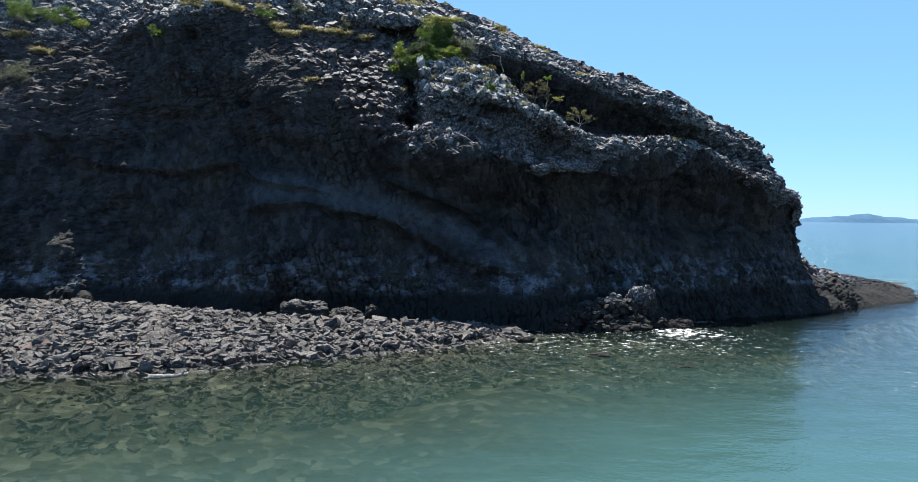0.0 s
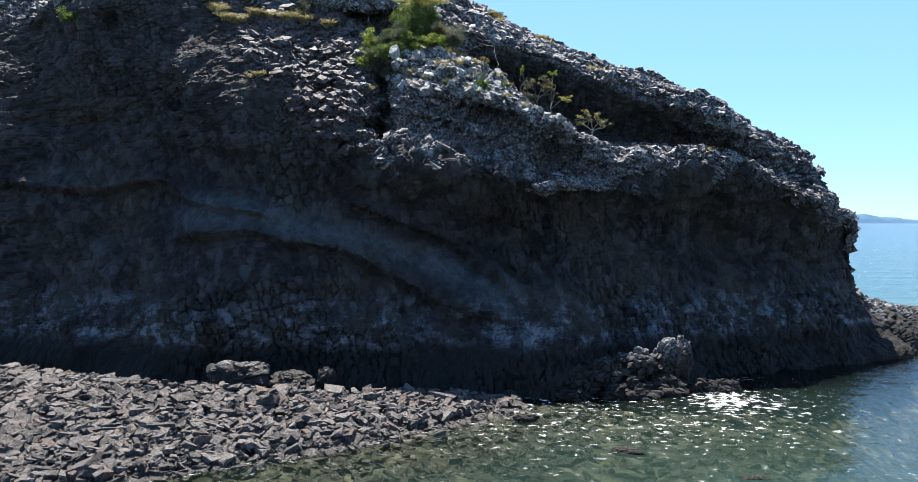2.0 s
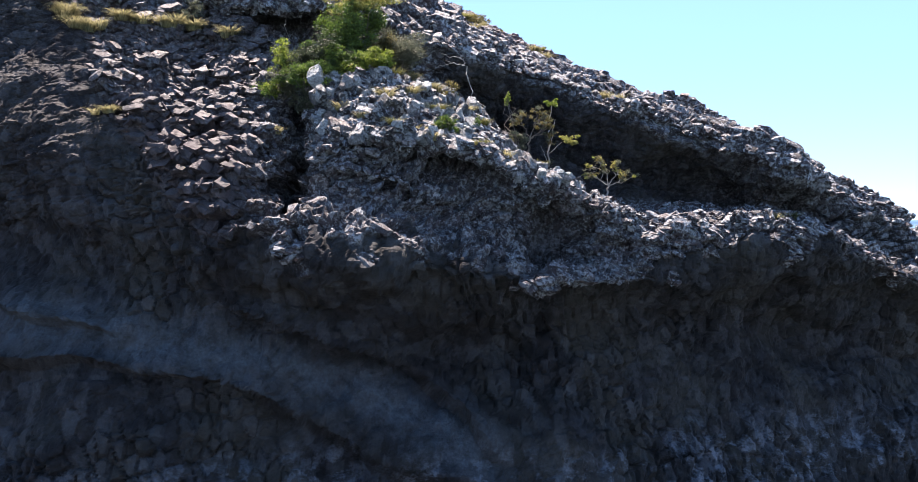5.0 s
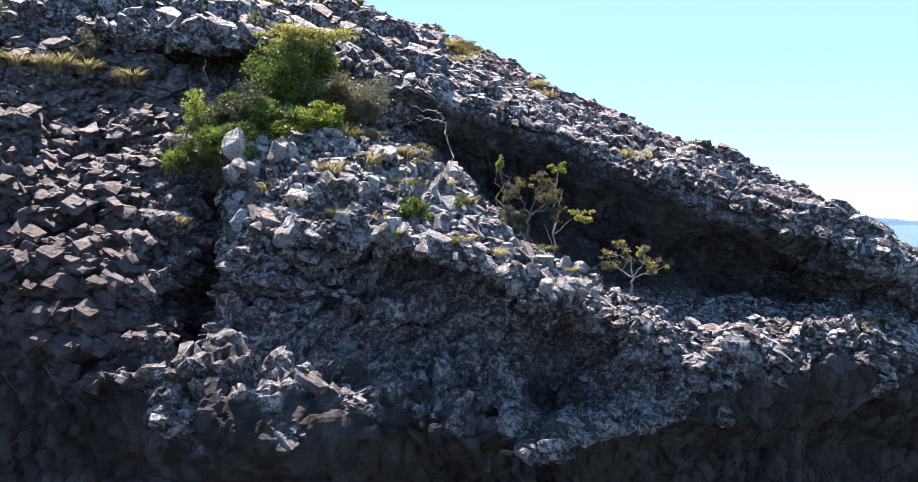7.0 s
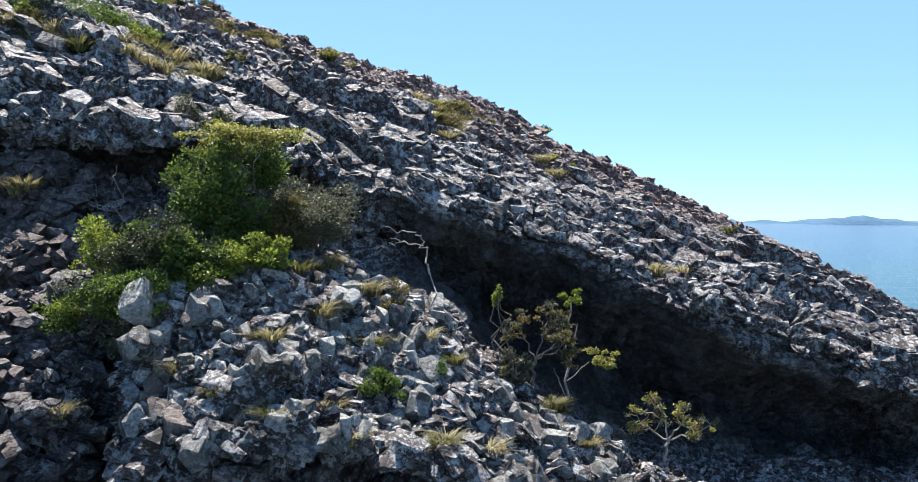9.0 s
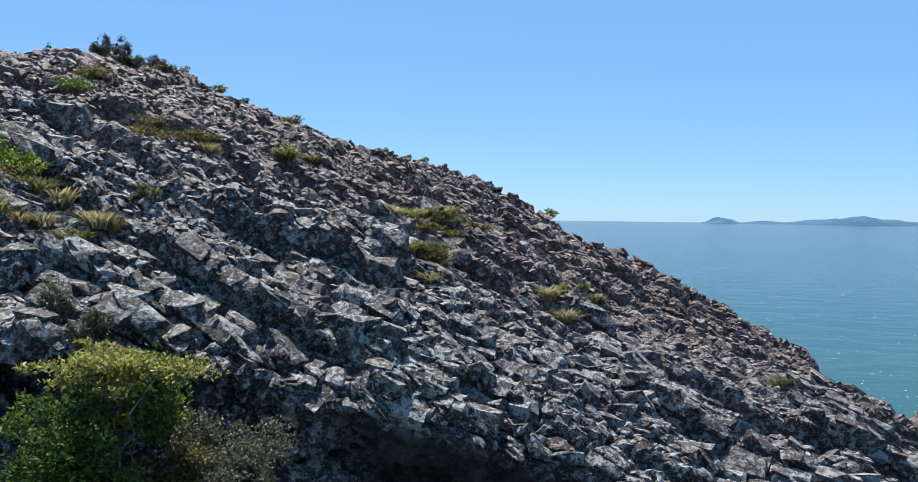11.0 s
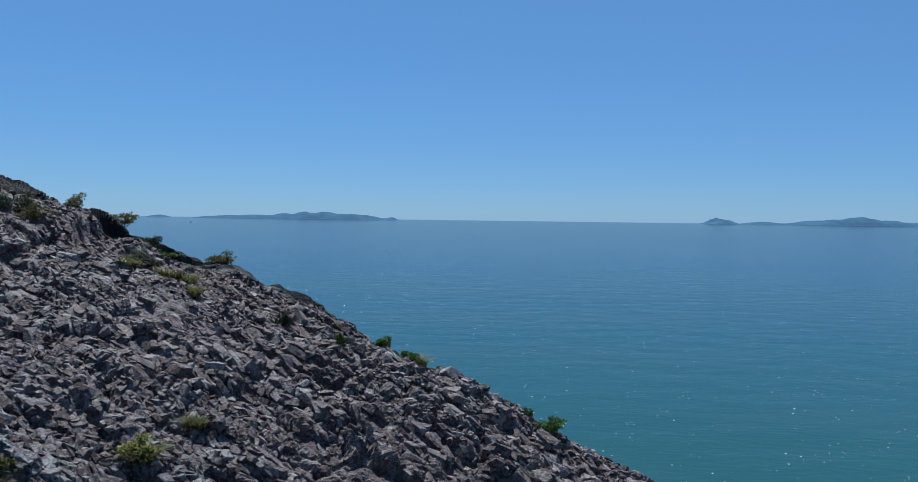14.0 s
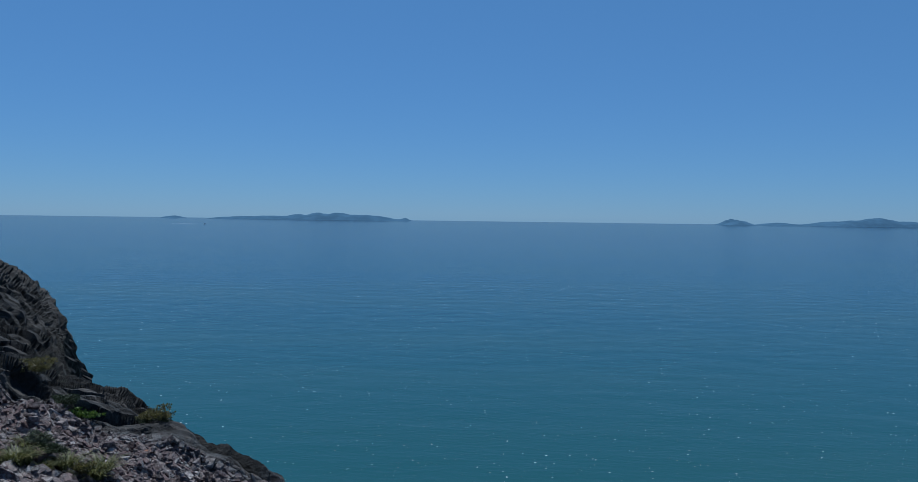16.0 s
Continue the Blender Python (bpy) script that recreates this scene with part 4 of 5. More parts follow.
def build_foam():
    """Lacy foam where small waves break on the shelf and along the shingle; its thin lace also paints sun sparkle."""
    k = Mat("foam", 0.55, 0.3)
    k.done(k.ramp(k.noise(7.0, 3), (0.3, (0.6, 0.64, 0.65)), (0.7, (0.86, 0.88, 0.88))))
    web = k.ramp(k.noise(3.2, 9, 0.72, vec=k.stretch(0.7, 1.0, 1.0, (0, 0, 0.5)), distortion=0.6), (0.36, 0.0), (0.64, 1.0))
    lace = k.math("MULTIPLY", k.math("ADD", web, k.math("MULTIPLY", k.attr("foam"), 0.42)), 0.5)
    clear = k.node("ShaderNodeBsdfTransparent")
    both = k.node("ShaderNodeMixShader", Fac=k.ramp(lace, (0.46, 0.0), (0.60, 0.85)))
    k.l.new(clear.outputs[0], both.inputs[1])
    k.l.new(k.b.outputs[0], both.inputs[2])
    k.l.new(both.outputs[0], k.n["Material Output"].inputs["Surface"])
    gx, gy = np.meshgrid(np.arange(-12, 19, 0.25), np.arange(28, 47, 0.25))
    x, y = gx.reshape(-1), gy.reshape(-1)
    along, across = y - 41.4, x - 11.6 + 0.12 * (y - 41.4)
    wave = bell(across + 0.5 * np.sin(y * 1.3), 0, 1.3) * bell(along, 0.5, 2.6) * 0.8 + 0.6 * bell(across, 1.8, 2.6) * bell(along, 0.5, 2.8)
    rim = bell(shore(x) - y, 0.35, 0.5) * (0.35 + 0.4 * smooth(x, -6, 3))
    # faint white lace over the shelf stands for sun sparkle
    shelf = 0.36 * smooth(x, -1, 3) * (1 - smooth(x, 12, 15)) * smooth(y, 33, 38)
    p = np.stack([gx, gy, np.full_like(gx, 0.012)], -1)
    tagged(sheet("foam", p, k.m, (("foam", np.maximum(np.maximum(wave, rim), shelf)),)), "white lacy foam and painted sun sparkle on the shallows", "foam", kind="stuff")


build_foam()


def sea_glints():
    """Sun glints on the open sea, drawn as small flat white flecks."""
    r = np.random.default_rng(45)
    k = Mat("glint_white", 0.5, 0.4)
    k.done(k.ramp(k.noise(3.0, 3), (0.3, (0.6, 0.64, 0.66)), (0.7, (0.8, 0.83, 0.84))))
    verts, faces = [], []
    for _ in range(9000):
        y = 80 + 330 * r.random() ** 1.7
        x = r.uniform(-0.62, 0.62) * (y - 30) + 4
        a = (0.025 + 0.10 * r.random() ** 4) * (1 + (y - 80) / 250)
        b = a * r.uniform(0.3, 0.6) + 0.015
        n0, t0 = len(verts), r.normal() * 0.3
        for i in range(6):
            t = 1.047 * i
            u, v = a * math.cos(t) * r.uniform(0.6, 1.1), b * math.sin(t) * r.uniform(0.6, 1.1)
            verts.append((x + u * math.cos(t0) - v * math.sin(t0), y + u * math.sin(t0) + v * math.cos(t0), 0.02))
        faces.append(tuple(range(n0, n0 + 6)))
    me = bpy.data.meshes.new("sea_fleck_field")
    me.from_pydata(verts, [], faces)
    me.materials.append(k.m)
    tagged(new("sea_fleck_field", me), "tiny white flecks drawn as sun glints on the open sea", "foam", kind="stuff")


sea_glints()


# ---- plants ----
def leaf_material(name, dark, mid, light):
    k = Mat(name, 0.55, 0.35)
    isl = k.node("ShaderNodeNewGeometry").outputs["Random Per Island"]
    col = k.ramp(k.math("ADD", k.math("MULTIPLY", isl, 0.55), k.math("MULTIPLY", k.noise(2.5, 3), 0.5)), (0.25, dark), (0.55, mid), (0.9, light))
    k.done(col)
    back = k.node("ShaderNodeBsdfTranslucent", Color=col)
    both = k.node("ShaderNodeMixShader", Fac=0.45)
    k.l.new(k.b.outputs[0], both.inputs[1])
    k.l.new(back.outputs[0], both.inputs[2])
    k.l.new(both.outputs[0], k.n["Material Output"].inputs["Surface"])
    return k.m


LEAF = {
    "green": leaf_material("green_leaf", (0.018, 0.038, 0.009), (0.058, 0.105, 0.018), (0.14, 0.20, 0.035)),
    "bright": leaf_material("bright_leaf", (0.05, 0.08, 0.012), (0.14, 0.19, 0.028), (0.30, 0.35, 0.06)),
    "yellow": leaf_material("yellow_leaf", (0.09, 0.10, 0.025), (0.22, 0.23, 0.06), (0.38, 0.35, 0.12)),
    "grey": leaf_material("grey_leaf", (0.04, 0.048, 0.032), (0.085, 0.095, 0.062), (0.16, 0.17, 0.115)),
    "olive": leaf_material("olive_leaf", (0.035, 0.035, 0.014), (0.10, 0.088, 0.03), (0.20, 0.165, 0.06)),
    "dark": leaf_material("dark_leaf", (0.014, 0.02, 0.012), (0.03, 0.042, 0.022), (0.06, 0.075, 0.035)),
    "straw": leaf_material("straw_blade", (0.08, 0.075, 0.035), (0.20, 0.185, 0.095), (0.38, 0.34, 0.19)),
    "sedge": leaf_material("sedge_blade", (0.04, 0.045, 0.015), (0.10, 0.105, 0.035), (0.22, 0.20, 0.08)),
}


def bark_material(name, a, b):
    k = Mat(name, 0.85, 0.2)
    n = k.noise(9.0, 5, 0.6, vec=k.stretch(1, 1, 0.35))
    return k.done(k.ramp(n, (0.3, a), (0.7, b)), k.bump(n, 0.6, 0.02))


BARK = bark_material("pale_bark", (0.10, 0.095, 0.09), (0.30, 0.285, 0.265))
TWIG = bark_material("brown_twig", (0.05, 0.042, 0.036), (0.16, 0.14, 0.12))


def part(name, me, mat, parent, label=""):
    me.materials.append(mat)
    ob = new(name, me)
    ob.parent = parent
    if label:
        ob["label"] = label
    return ob


def tube(points, r0, r1, sides=6):
    """A tapered round stem through the points; vertices and faces."""
    pts = [Vector(p) for p in points]
    verts, faces = [], []
    for i, p in enumerate(pts):
        d = (pts[min(i + 1, len(pts) - 1)] - pts[max(i - 1, 0)]).normalized()
        a = d.orthogonal().normalized()
        b = d.cross(a)
        r = r0 + (r1 - r0) * i / (len(pts) - 1)
        for k in range(sides):
            t = 6.283 * k / sides
            verts.append(p + (a * math.cos(t) + b * math.sin(t)) * r)
    for i in range(len(pts) - 1):
        for k in range(sides):
            a, b = i * sides + k, i * sides + (k + 1) % sides
            faces.append((a, b, b + sides, a + sides))
    faces.append(tuple(range(sides - 1, -1, -1)))
    faces.append(tuple(range((len(pts) - 1) * sides, len(pts) * sides)))
    return verts, faces


def tubes_mesh(name, list_of_tubes):
    verts, faces = [], []
    for v, f in list_of_tubes:
        faces += [tuple(i + len(verts) for i in q) for q in f]
        verts += v
    me = bpy.data.meshes.new(name)
    me.from_pydata([tuple(v) for v in verts], [], faces)
    return me


def wander(a, b, rng, steps=6, sway=0.12):
    a, b = np.array(a, float), np.array(b, float)
    n = np.linalg.norm(b - a)
    return [tuple(a + (b - a) * t + (rng.normal(size=3) * sway * n * math.sin(3.14 * t) if 0 < i < steps else 0)) for i, t in enumerate(np.linspace(0, 1, steps + 1))]


def leaves_mesh(name, blobs, count, size, rng, hollow=0.3):
    """Small pointed leaves in clumps: blobs are (centre, radii). Clumps leave gaps between them."""
    vol = np.array([np.prod(r) ** 0.67 for _, r in blobs])
    which = rng.choice(len(blobs), count, p=vol / vol.sum())
    d = rng.normal(size=(count, 3))
    d /= np.linalg.norm(d, axis=1, keepdims=True)
    knots = rng.normal(size=(len(blobs) * 10, 3))
    knots /= np.linalg.norm(knots, axis=1, keepdims=True)
    twig = which * 10 + rng.integers(0, 10, count)
    pull = knots[twig]
    d = d * 0.55 + pull
    d /= np.linalg.norm(d, axis=1, keepdims=True)
    rad = hollow + (1 - hollow) * rng.random(count) ** 0.6
    rad *= (0.6 + 0.55 * rng.random(len(knots)))[twig]
    c = np.array([b[0] for b in blobs])[which] + d * rad[:, None] * np.array([b[1] for b in blobs])[which]
    axis = d * 0.7 + rng.normal(size=(count, 3)) * 0.6 + (0, 0, 0.25)
    axis /= np.linalg.norm(axis, axis=1, keepdims=True)
    side = np.cross(axis, rng.normal(size=(count, 3)))
    side /= np.linalg.norm(side, axis=1, keepdims=True)
    s = size * rng.uniform(0.6, 1.3, (count, 1))
    v = np.stack([c - axis * s * 0.5, c + side * s * 0.27, c + axis * s * 0.6, c - side * s * 0.27], 1).reshape(-1, 3)
    me = bpy.data.meshes.new(name)
    me.from_pydata(v.tolist(), [], (np.arange(count * 4).reshape(-1, 4)).tolist())
    return me


H_ORDER = np.argsort(H_CO[:, 0])
H_SORT = H_CO[H_ORDER, 0]


def on_rock(x, y, z):
    """The nearest point of the rock's surface."""
    lo, hi = np.searchsorted(H_SORT, (x - 1.5, x + 1.5))
    near = H_CO[H_ORDER[lo:hi]]
    return near[((near - (x, y, z)) ** 2).sum(1).argmin()]


def shrub(name, at, radii, kind, count, leaf, seed, label, lift=0.75, clumps=7, group="", more=()):
    """A bush: stems from one root, and a crown of leaf clumps; more: further crowns (offset, radii, kind, count)."""
    r = np.random.default_rng(seed)
    base = on_rock(*at)
    root = new(name)
    root.location = base + (0, 0, 0.06)
    clumps, leaf = int(clumps * 2), leaf * 0.8
    tagged(root, label, "shrub", group)
    crowns = [((0, 0, 0), radii, kind, count)] + list(more)
    for off, rad, kd, n in crowns:
        blobs = []
        for _ in range(clumps):
            d = r.normal(size=3)
            d /= np.linalg.norm(d)
            c = np.array(off) + d * np.array(rad) * r.uniform(0.3, 0.82) + (0, 0, rad[2] * lift)
            c[2] = max(c[2], 0.12)
            blobs.append((c, np.array(rad) * r.uniform(0.22, 0.48)))
        part("crown", leaves_mesh("crown", blobs, int(n * 1.6), leaf, r), LEAF[kd], root)
        for c, rr in blobs[:4]:
            v, f = tube(wander((0, 0, -0.1), c, r, 5, 0.1), 0.02 + 0.012 * max(rad), 0.006)
            me = bpy.data.meshes.new("stem")
            me.from_pydata([tuple(q) for q in v], [], f)
            part("stem", me, TWIG, root)
    return root


def tuft_blades(r, blades=130, spread=0.28, height=0.5, width=0.014, scale=1.0):
    """A bunch of arching blades; vertices and faces."""
    verts, faces = [], []
    for _ in range(blades):
        a, q = r.uniform(0, 6.283), r.random() ** 0.6
        base = np.array([math.cos(a) * q * spread * 0.6, math.sin(a) * q * spread * 0.6, -0.05])
        out = np.array([math.cos(a + r.normal() * 0.5), math.sin(a + r.normal() * 0.5), 0])
        h, reach = height * r.uniform(0.5, 1.0), spread * r.uniform(0.5, 1.7)
        side = np.array([-out[1], out[0], 0]) * width
        i0 = len(verts)
        for t in (0, 0.45, 0.8, 1.0):
            p = base + out * reach * t ** 1.7 + np.array([0, 0, h * (t - 0.38 * t ** 3)])
            w = 1 - 0.85 * t
            verts += [tuple((p - side * w) * scale), tuple((p + side * w) * scale)]
        faces += [(i0 + 2 * k, i0 + 2 * k + 1, i0 + 2 * k + 3, i0 + 2 * k + 2) for k in range(3)]
    return verts, faces


def tuft(at, size, kind, seed, label, group="grass tufts on the rock"):
    """Blades in several bunches that grow as one tuft over the uneven rock."""
    r = np.random.default_rng(seed)
    root = on_rock(*at)
    verts, faces = [], []
    for i in range(max(2, int(size * 5))):
        p = on_rock(*(root + r.normal(size=3) * (size * 0.2, size * 0.16, 0))) - root + (0, 0, 0.07)
        v, f = tuft_blades(r, scale=(0.7 + 0.6 * r.random()) * (0.75 + 0.25 * size))
        faces += [tuple(k + len(verts) for k in q) for q in f]
        verts += [tuple(np.array(q) + p) for q in v]
    me = bpy.data.meshes.new("grass_tuft")
    me.from_pydata(verts, [], faces)
    me.materials.append(LEAF[kind])
    ob = new("grass_tuft", me)
    ob.location = root
    tagged(ob, label, "grass", group)


# the thicket at the head of the gully
shrub("thicket_shrub", (-1.9, 49.9, 16.2), (1.3, 0.95, 1.2), "green", 9600, 0.085, 1, "dense dark green bush rooted at the back of the rock bench", 0.85, 13,
      more=[((0.45, 0.3, 2.15), (1.5, 0.7, 0.42), "yellow", 4800), ((0.9, 0.4, 1.4), (0.8, 0.6, 0.8), "green", 3000), ((0.35, -0.35, 0.2), (1.0, 0.7, 0.7), "green", 3600)])
shrub("thicket_shrub", (-0.75, 48.7, 15.9), (0.95, 0.55, 0.45), "bright", 4200, 0.075, 2, "bright yellow-green low bush beside pale boulders", 0.9, 9)
shrub("thicket_shrub", (-3.6, 49.4, 15.5), (1.0, 0.85, 0.9), "bright", 3400, 0.08, 3, "light green bush at the gully's edge", 0.9, 10, more=[((0.8, -0.1, 0.1), (1.0, 0.7, 0.7), "grey", 3400)])
shrub("thicket_shrub", (-2.2, 48.7, 15.4), (1.5, 0.75, 0.85), "green", 6000, 0.08, 4, "tangled green bush on the bench", 0.8, 11, more=[((0.3, -0.4, 0.0), (1.1, 0.4, 0.45), "bright", 1700), ((-0.5, 0.0, 0.3), (0.9, 0.6, 0.7), "dark", 2400)])
shrub("thicket_shrub", (-4.2, 48.6, 14.9), (0.8, 0.6, 0.6), "green", 2600, 0.075, 5, "loose green bush in the gully", 0.8, 8, more=[((0.3, -0.2, 0.0), (0.5, 0.4, 0.5), "bright", 800)])
shrub("thicket_shrub", (-2.5, 47.6, 14.8), (0.55, 0.45, 0.45), "bright", 1300, 0.07, 6, "small light green bush among boulders", 0.8, 6)
shrub("thicket_shrub", (-3.2, 48.1, 14.8), (0.7, 0.5, 0.5), "grey", 1900, 0.07, 9, "grey-green bush among boulders", 0.8, 7)
shrub("thicket_shrub", (0.1, 50.9, 16.4), (1.35, 0.7, 0.9), "grey", 5600, 0.07, 7, "grey-green twiggy bush below the overhang", 0.9, 11, more=[((-0.6, 0.1, 0.2), (0.7, 0.5, 0.6), "olive", 1600)])
shrub("thicket_shrub", (-0.5, 50.1, 16.4), (0.9, 0.6, 0.7), "olive", 2600, 0.075, 8, "olive bush with yellowing leaves", 0.9, 8)
# bench and alcove
shrub("shrub", (1.85, 47.8, 13.9), (0.62, 0.42, 0.38), "green", 1900, 0.065, 11, "rounded green bush growing between boulders", 0.7, 8)
shrub("shrub", (2.0, 49.6, 15.2), (0.42, 0.35, 0.35), "olive", 900, 0.06, 12, "olive-brown bush between boulders", 0.7, 6)
shrub("shrub", (2.8, 48.5, 14.0), (0.3, 0.25, 0.28), "green", 500, 0.055, 13, "small green bush on the bench edge", 0.7, 5)
shrub("shrub", (4.4, 50.8, 13.5), (0.5, 0.4, 0.4), "grey", 1500, 0.075, 14, "grey-green bush with light green shoots in the rock alcove", 0.9, 6,
      more=[((-0.35, 0.0, 1.5), (0.16, 0.15, 0.34), "bright", 420)])

shrub("thicket_shrub", (-2.4, 48.5, 15.6), (1.35, 0.7, 0.9), "dark", 5200, 0.08, 21, "dark green bush in the middle of the thicket", 0.8, 11, more=[((0.5, -0.2, 0.2), (0.9, 0.5, 0.6), "green", 2600)])
shrub("thicket_shrub", (-2.8, 47.8, 15.0), (1.0, 0.5, 0.6), "green", 3000, 0.075, 22, "green bush hanging over the gully", 0.8, 9, more=[((0.4, -0.1, -0.1), (0.6, 0.3, 0.35), "bright", 900)])
shrub("thicket_shrub", (0.3, 50.4, 16.6), (1.1, 0.6, 0.75), "grey", 4200, 0.065, 23, "grey-green twiggy bush beside the overhang", 0.9, 10, more=[((-0.4, -0.2, -0.1), (0.7, 0.4, 0.4), "olive", 1300)])
shrub("thicket_shrub", (-3.6, 48.2, 15.1), (0.8, 0.6, 0.6), "grey", 2200, 0.065, 24, "grey-green bush with dry twigs at the gully's edge", 0.8, 8)


def alcove_tree(at, limbs, clumps, seed, label, grow=1.0):
    """A thin pale tree: limbs are (from, to, radius), clumps (centre, radii, kind, count)."""
    r = np.random.default_rng(seed)
    root = new("small_tree")
    root.location = on_rock(*at) - (0, 0, 0.08)
    tagged(root, label, "tree")
    for i, (a, b, rad) in enumerate(limbs):
        v, f = tube(wander(np.array(a) * grow, np.array(b) * grow, r, 9, 0.022), rad * 0.6, rad * 0.3)
        me = bpy.data.meshes.new("limb")
        me.from_pydata([tuple(q) for q in v], [], f)
        part("trunk" if i == 0 else "limb", me, BARK, root)
    for c, rad, kind, n in clumps:
        blobs = [(np.array(c) * grow + r.normal(size=3) * np.array(rad) * 0.55, np.array(rad) * r.uniform(0.25, 0.5)) for _ in range(8)]
        part("crown", leaves_mesh("crown", blobs, n * 3, 0.062, r, 0.3), LEAF[kind], root)
    return root


alcove_tree((5.95, 51.1, 12.9), [((0, 0, 0), (0.12, 0, 2.75), 0.06), ((0.05, 0, 1.0), (0.28, 0.05, 2.2), 0.04), ((0.05, 0, 0.9), (0.55, 0, 1.35), 0.022), ((0, 0, 0.6), (-0.25, 0, 1.2), 0.018)],
            [((0.12, 0, 2.85), (0.24, 0.22, 0.22), "bright", 420), ((0.7, 0, 1.4), (0.36, 0.25, 0.2), "yellow", 420), ((-0.15, 0, 0.3), (0.3, 0.25, 0.35), "grey", 250)], 21, "slender pale-barked tree with a tuft of light green leaves")
def branch_out(r, start, way, length, radius, level, tubes, tips, spread):
    """A limb and its branches: tapered tubes, and the tips that carry leaves."""
    end = start + way * length
    tubes.append(tube(wander(start, end, r, 5, 0.06), radius, radius * 0.6, 5))
    tips.append(end)
    if level == 0:
        return
    for _ in range(3):
        d = way * 0.55 + r.normal(size=3) * spread + (0, 0, 0.12)
        branch_out(r, start + way * length * r.uniform(0.55, 1.0), d / np.linalg.norm(d), length * r.uniform(0.5, 0.8), radius * 0.6, level - 1, tubes, tips, spread)


def crooked_tree(name, at, trunk, limbs, kinds, leaves, seed, label, category="tree", spread=(0.55, 0.4, 0.4), bark=None):
    """A low tree that forks from a short trunk; limbs are (direction, length), kinds the leaf kinds on its tips."""
    r = np.random.default_rng(seed)
    root = new(name)
    root.location = on_rock(*at) - (0, 0, 0.06)
    tagged(root, label, category)
    top = np.array(trunk)
    part("trunk", tubes_mesh("trunk", [tube(wander((0, 0, 0), top, r, 6, 0.06), 0.045, 0.032, 7)]), bark or BARK, root)
    tips = []
    for way, length in limbs:
        tubes, way = [], np.array(way) / np.linalg.norm(way)
        branch_out(r, top, way, length, 0.024, 2, tubes, tips, np.array(spread))
        part("limb", tubes_mesh("limb", tubes), bark or BARK, root)
    for k, kind in enumerate(kinds):
        mine = tips[k::len(kinds)]
        blobs = [(t, np.array((0.15, 0.13, 0.10)) * r.uniform(0.6, 1.3)) for t in mine]
        part("crown", leaves_mesh("crown", blobs, leaves // len(kinds), 0.055, r, 0.2), LEAF[kind], root)
    return root


crooked_tree("small_tree", (7.9, 50.7, 12.2), (0.05, -0.05, 0.55), [((-0.9, 0, 0.55), 0.6), ((-0.2, 0, 1), 0.75), ((0.6, -0.1, 0.8), 0.65), ((1.0, 0.0, 0.25), 0.6)], ("yellow", "grey", "olive"), 2600, 22,
             "gnarled pale tree with open branches and sparse yellow-green leaves")
crooked_tree("small_tree", (4.9, 51.0, 13.4), (0.1, 0, 0.75), [((-0.5, 0, 0.9), 0.6), ((0.3, 0, 1), 0.7), ((0.9, 0.0, 0.7), 0.65), ((0.8, -0.2, 0.3), 0.5)], ("olive", "olive", "grey"), 4200, 24,
             "brown-leaved spreading small tree in the rock alcove", bark=TWIG)


def dead_wood(name, at, limbs, seed, label):
    r = np.random.default_rng(seed)
    root = new(name)
    root.location = on_rock(*at)
    tagged(root, label, "dead branch")
    for i, (a, b, rad) in enumerate(limbs):
        v, f = tube(wander(a, b, r, 9, 0.07), rad * 0.6, rad * 0.25)
        me = bpy.data.meshes.new("branch")
        me.from_pydata([tuple(q) for q in v], [], f)
        part("branch", me, BARK, root)


dead_wood("dead_tree", (3.35, 49.6, 14.3), [((0, 0, 0), (-0.75, 0.5, 1.6), 0.055), ((-0.75, 0.5, 1.6), (-0.95, 0.6, 2.45), 0.045), ((-0.9, 0.6, 2.2), (-1.6, 0.6, 2.35), 0.03), ((-0.95, 0.6, 2.4), (-1.75, 0.6, 2.6), 0.028), ((-1.3, 0.6, 2.3), (-1.9, 0.6, 2.1), 0.018)], 31, "bare bleached dead tree leaning out of the alcove")
dead_wood("dead_shrub", (-3.8, 50.2, 16.7), [((0, 0, 0), (0.0, 0, 1.5), 0.03), ((0, 0, 0.2), (-0.75, 0, 0.95), 0.022), ((0, 0, 0.5), (0.25, 0, 1.0), 0.015), ((0, 0, 0.1), (0.5, -0.1, 0.6), 0.02), ((-0.4, 0, 0.6), (-0.45, 0, 1.1), 0.012), ((0, 0, 0.9), (-0.2, 0, 1.3), 0.01)], 32, "bare grey twigs of a dead shrub")
dead_wood("dead_shrub", (-1.9, 48.9, 15.6), [((0, 0, 0.4), (-0.4, -0.3, 1.0), 0.018), ((0, 0, 0.4), (0.2, -0.2, 1.3), 0.015)], 33, "bare grey twigs standing in the thicket")

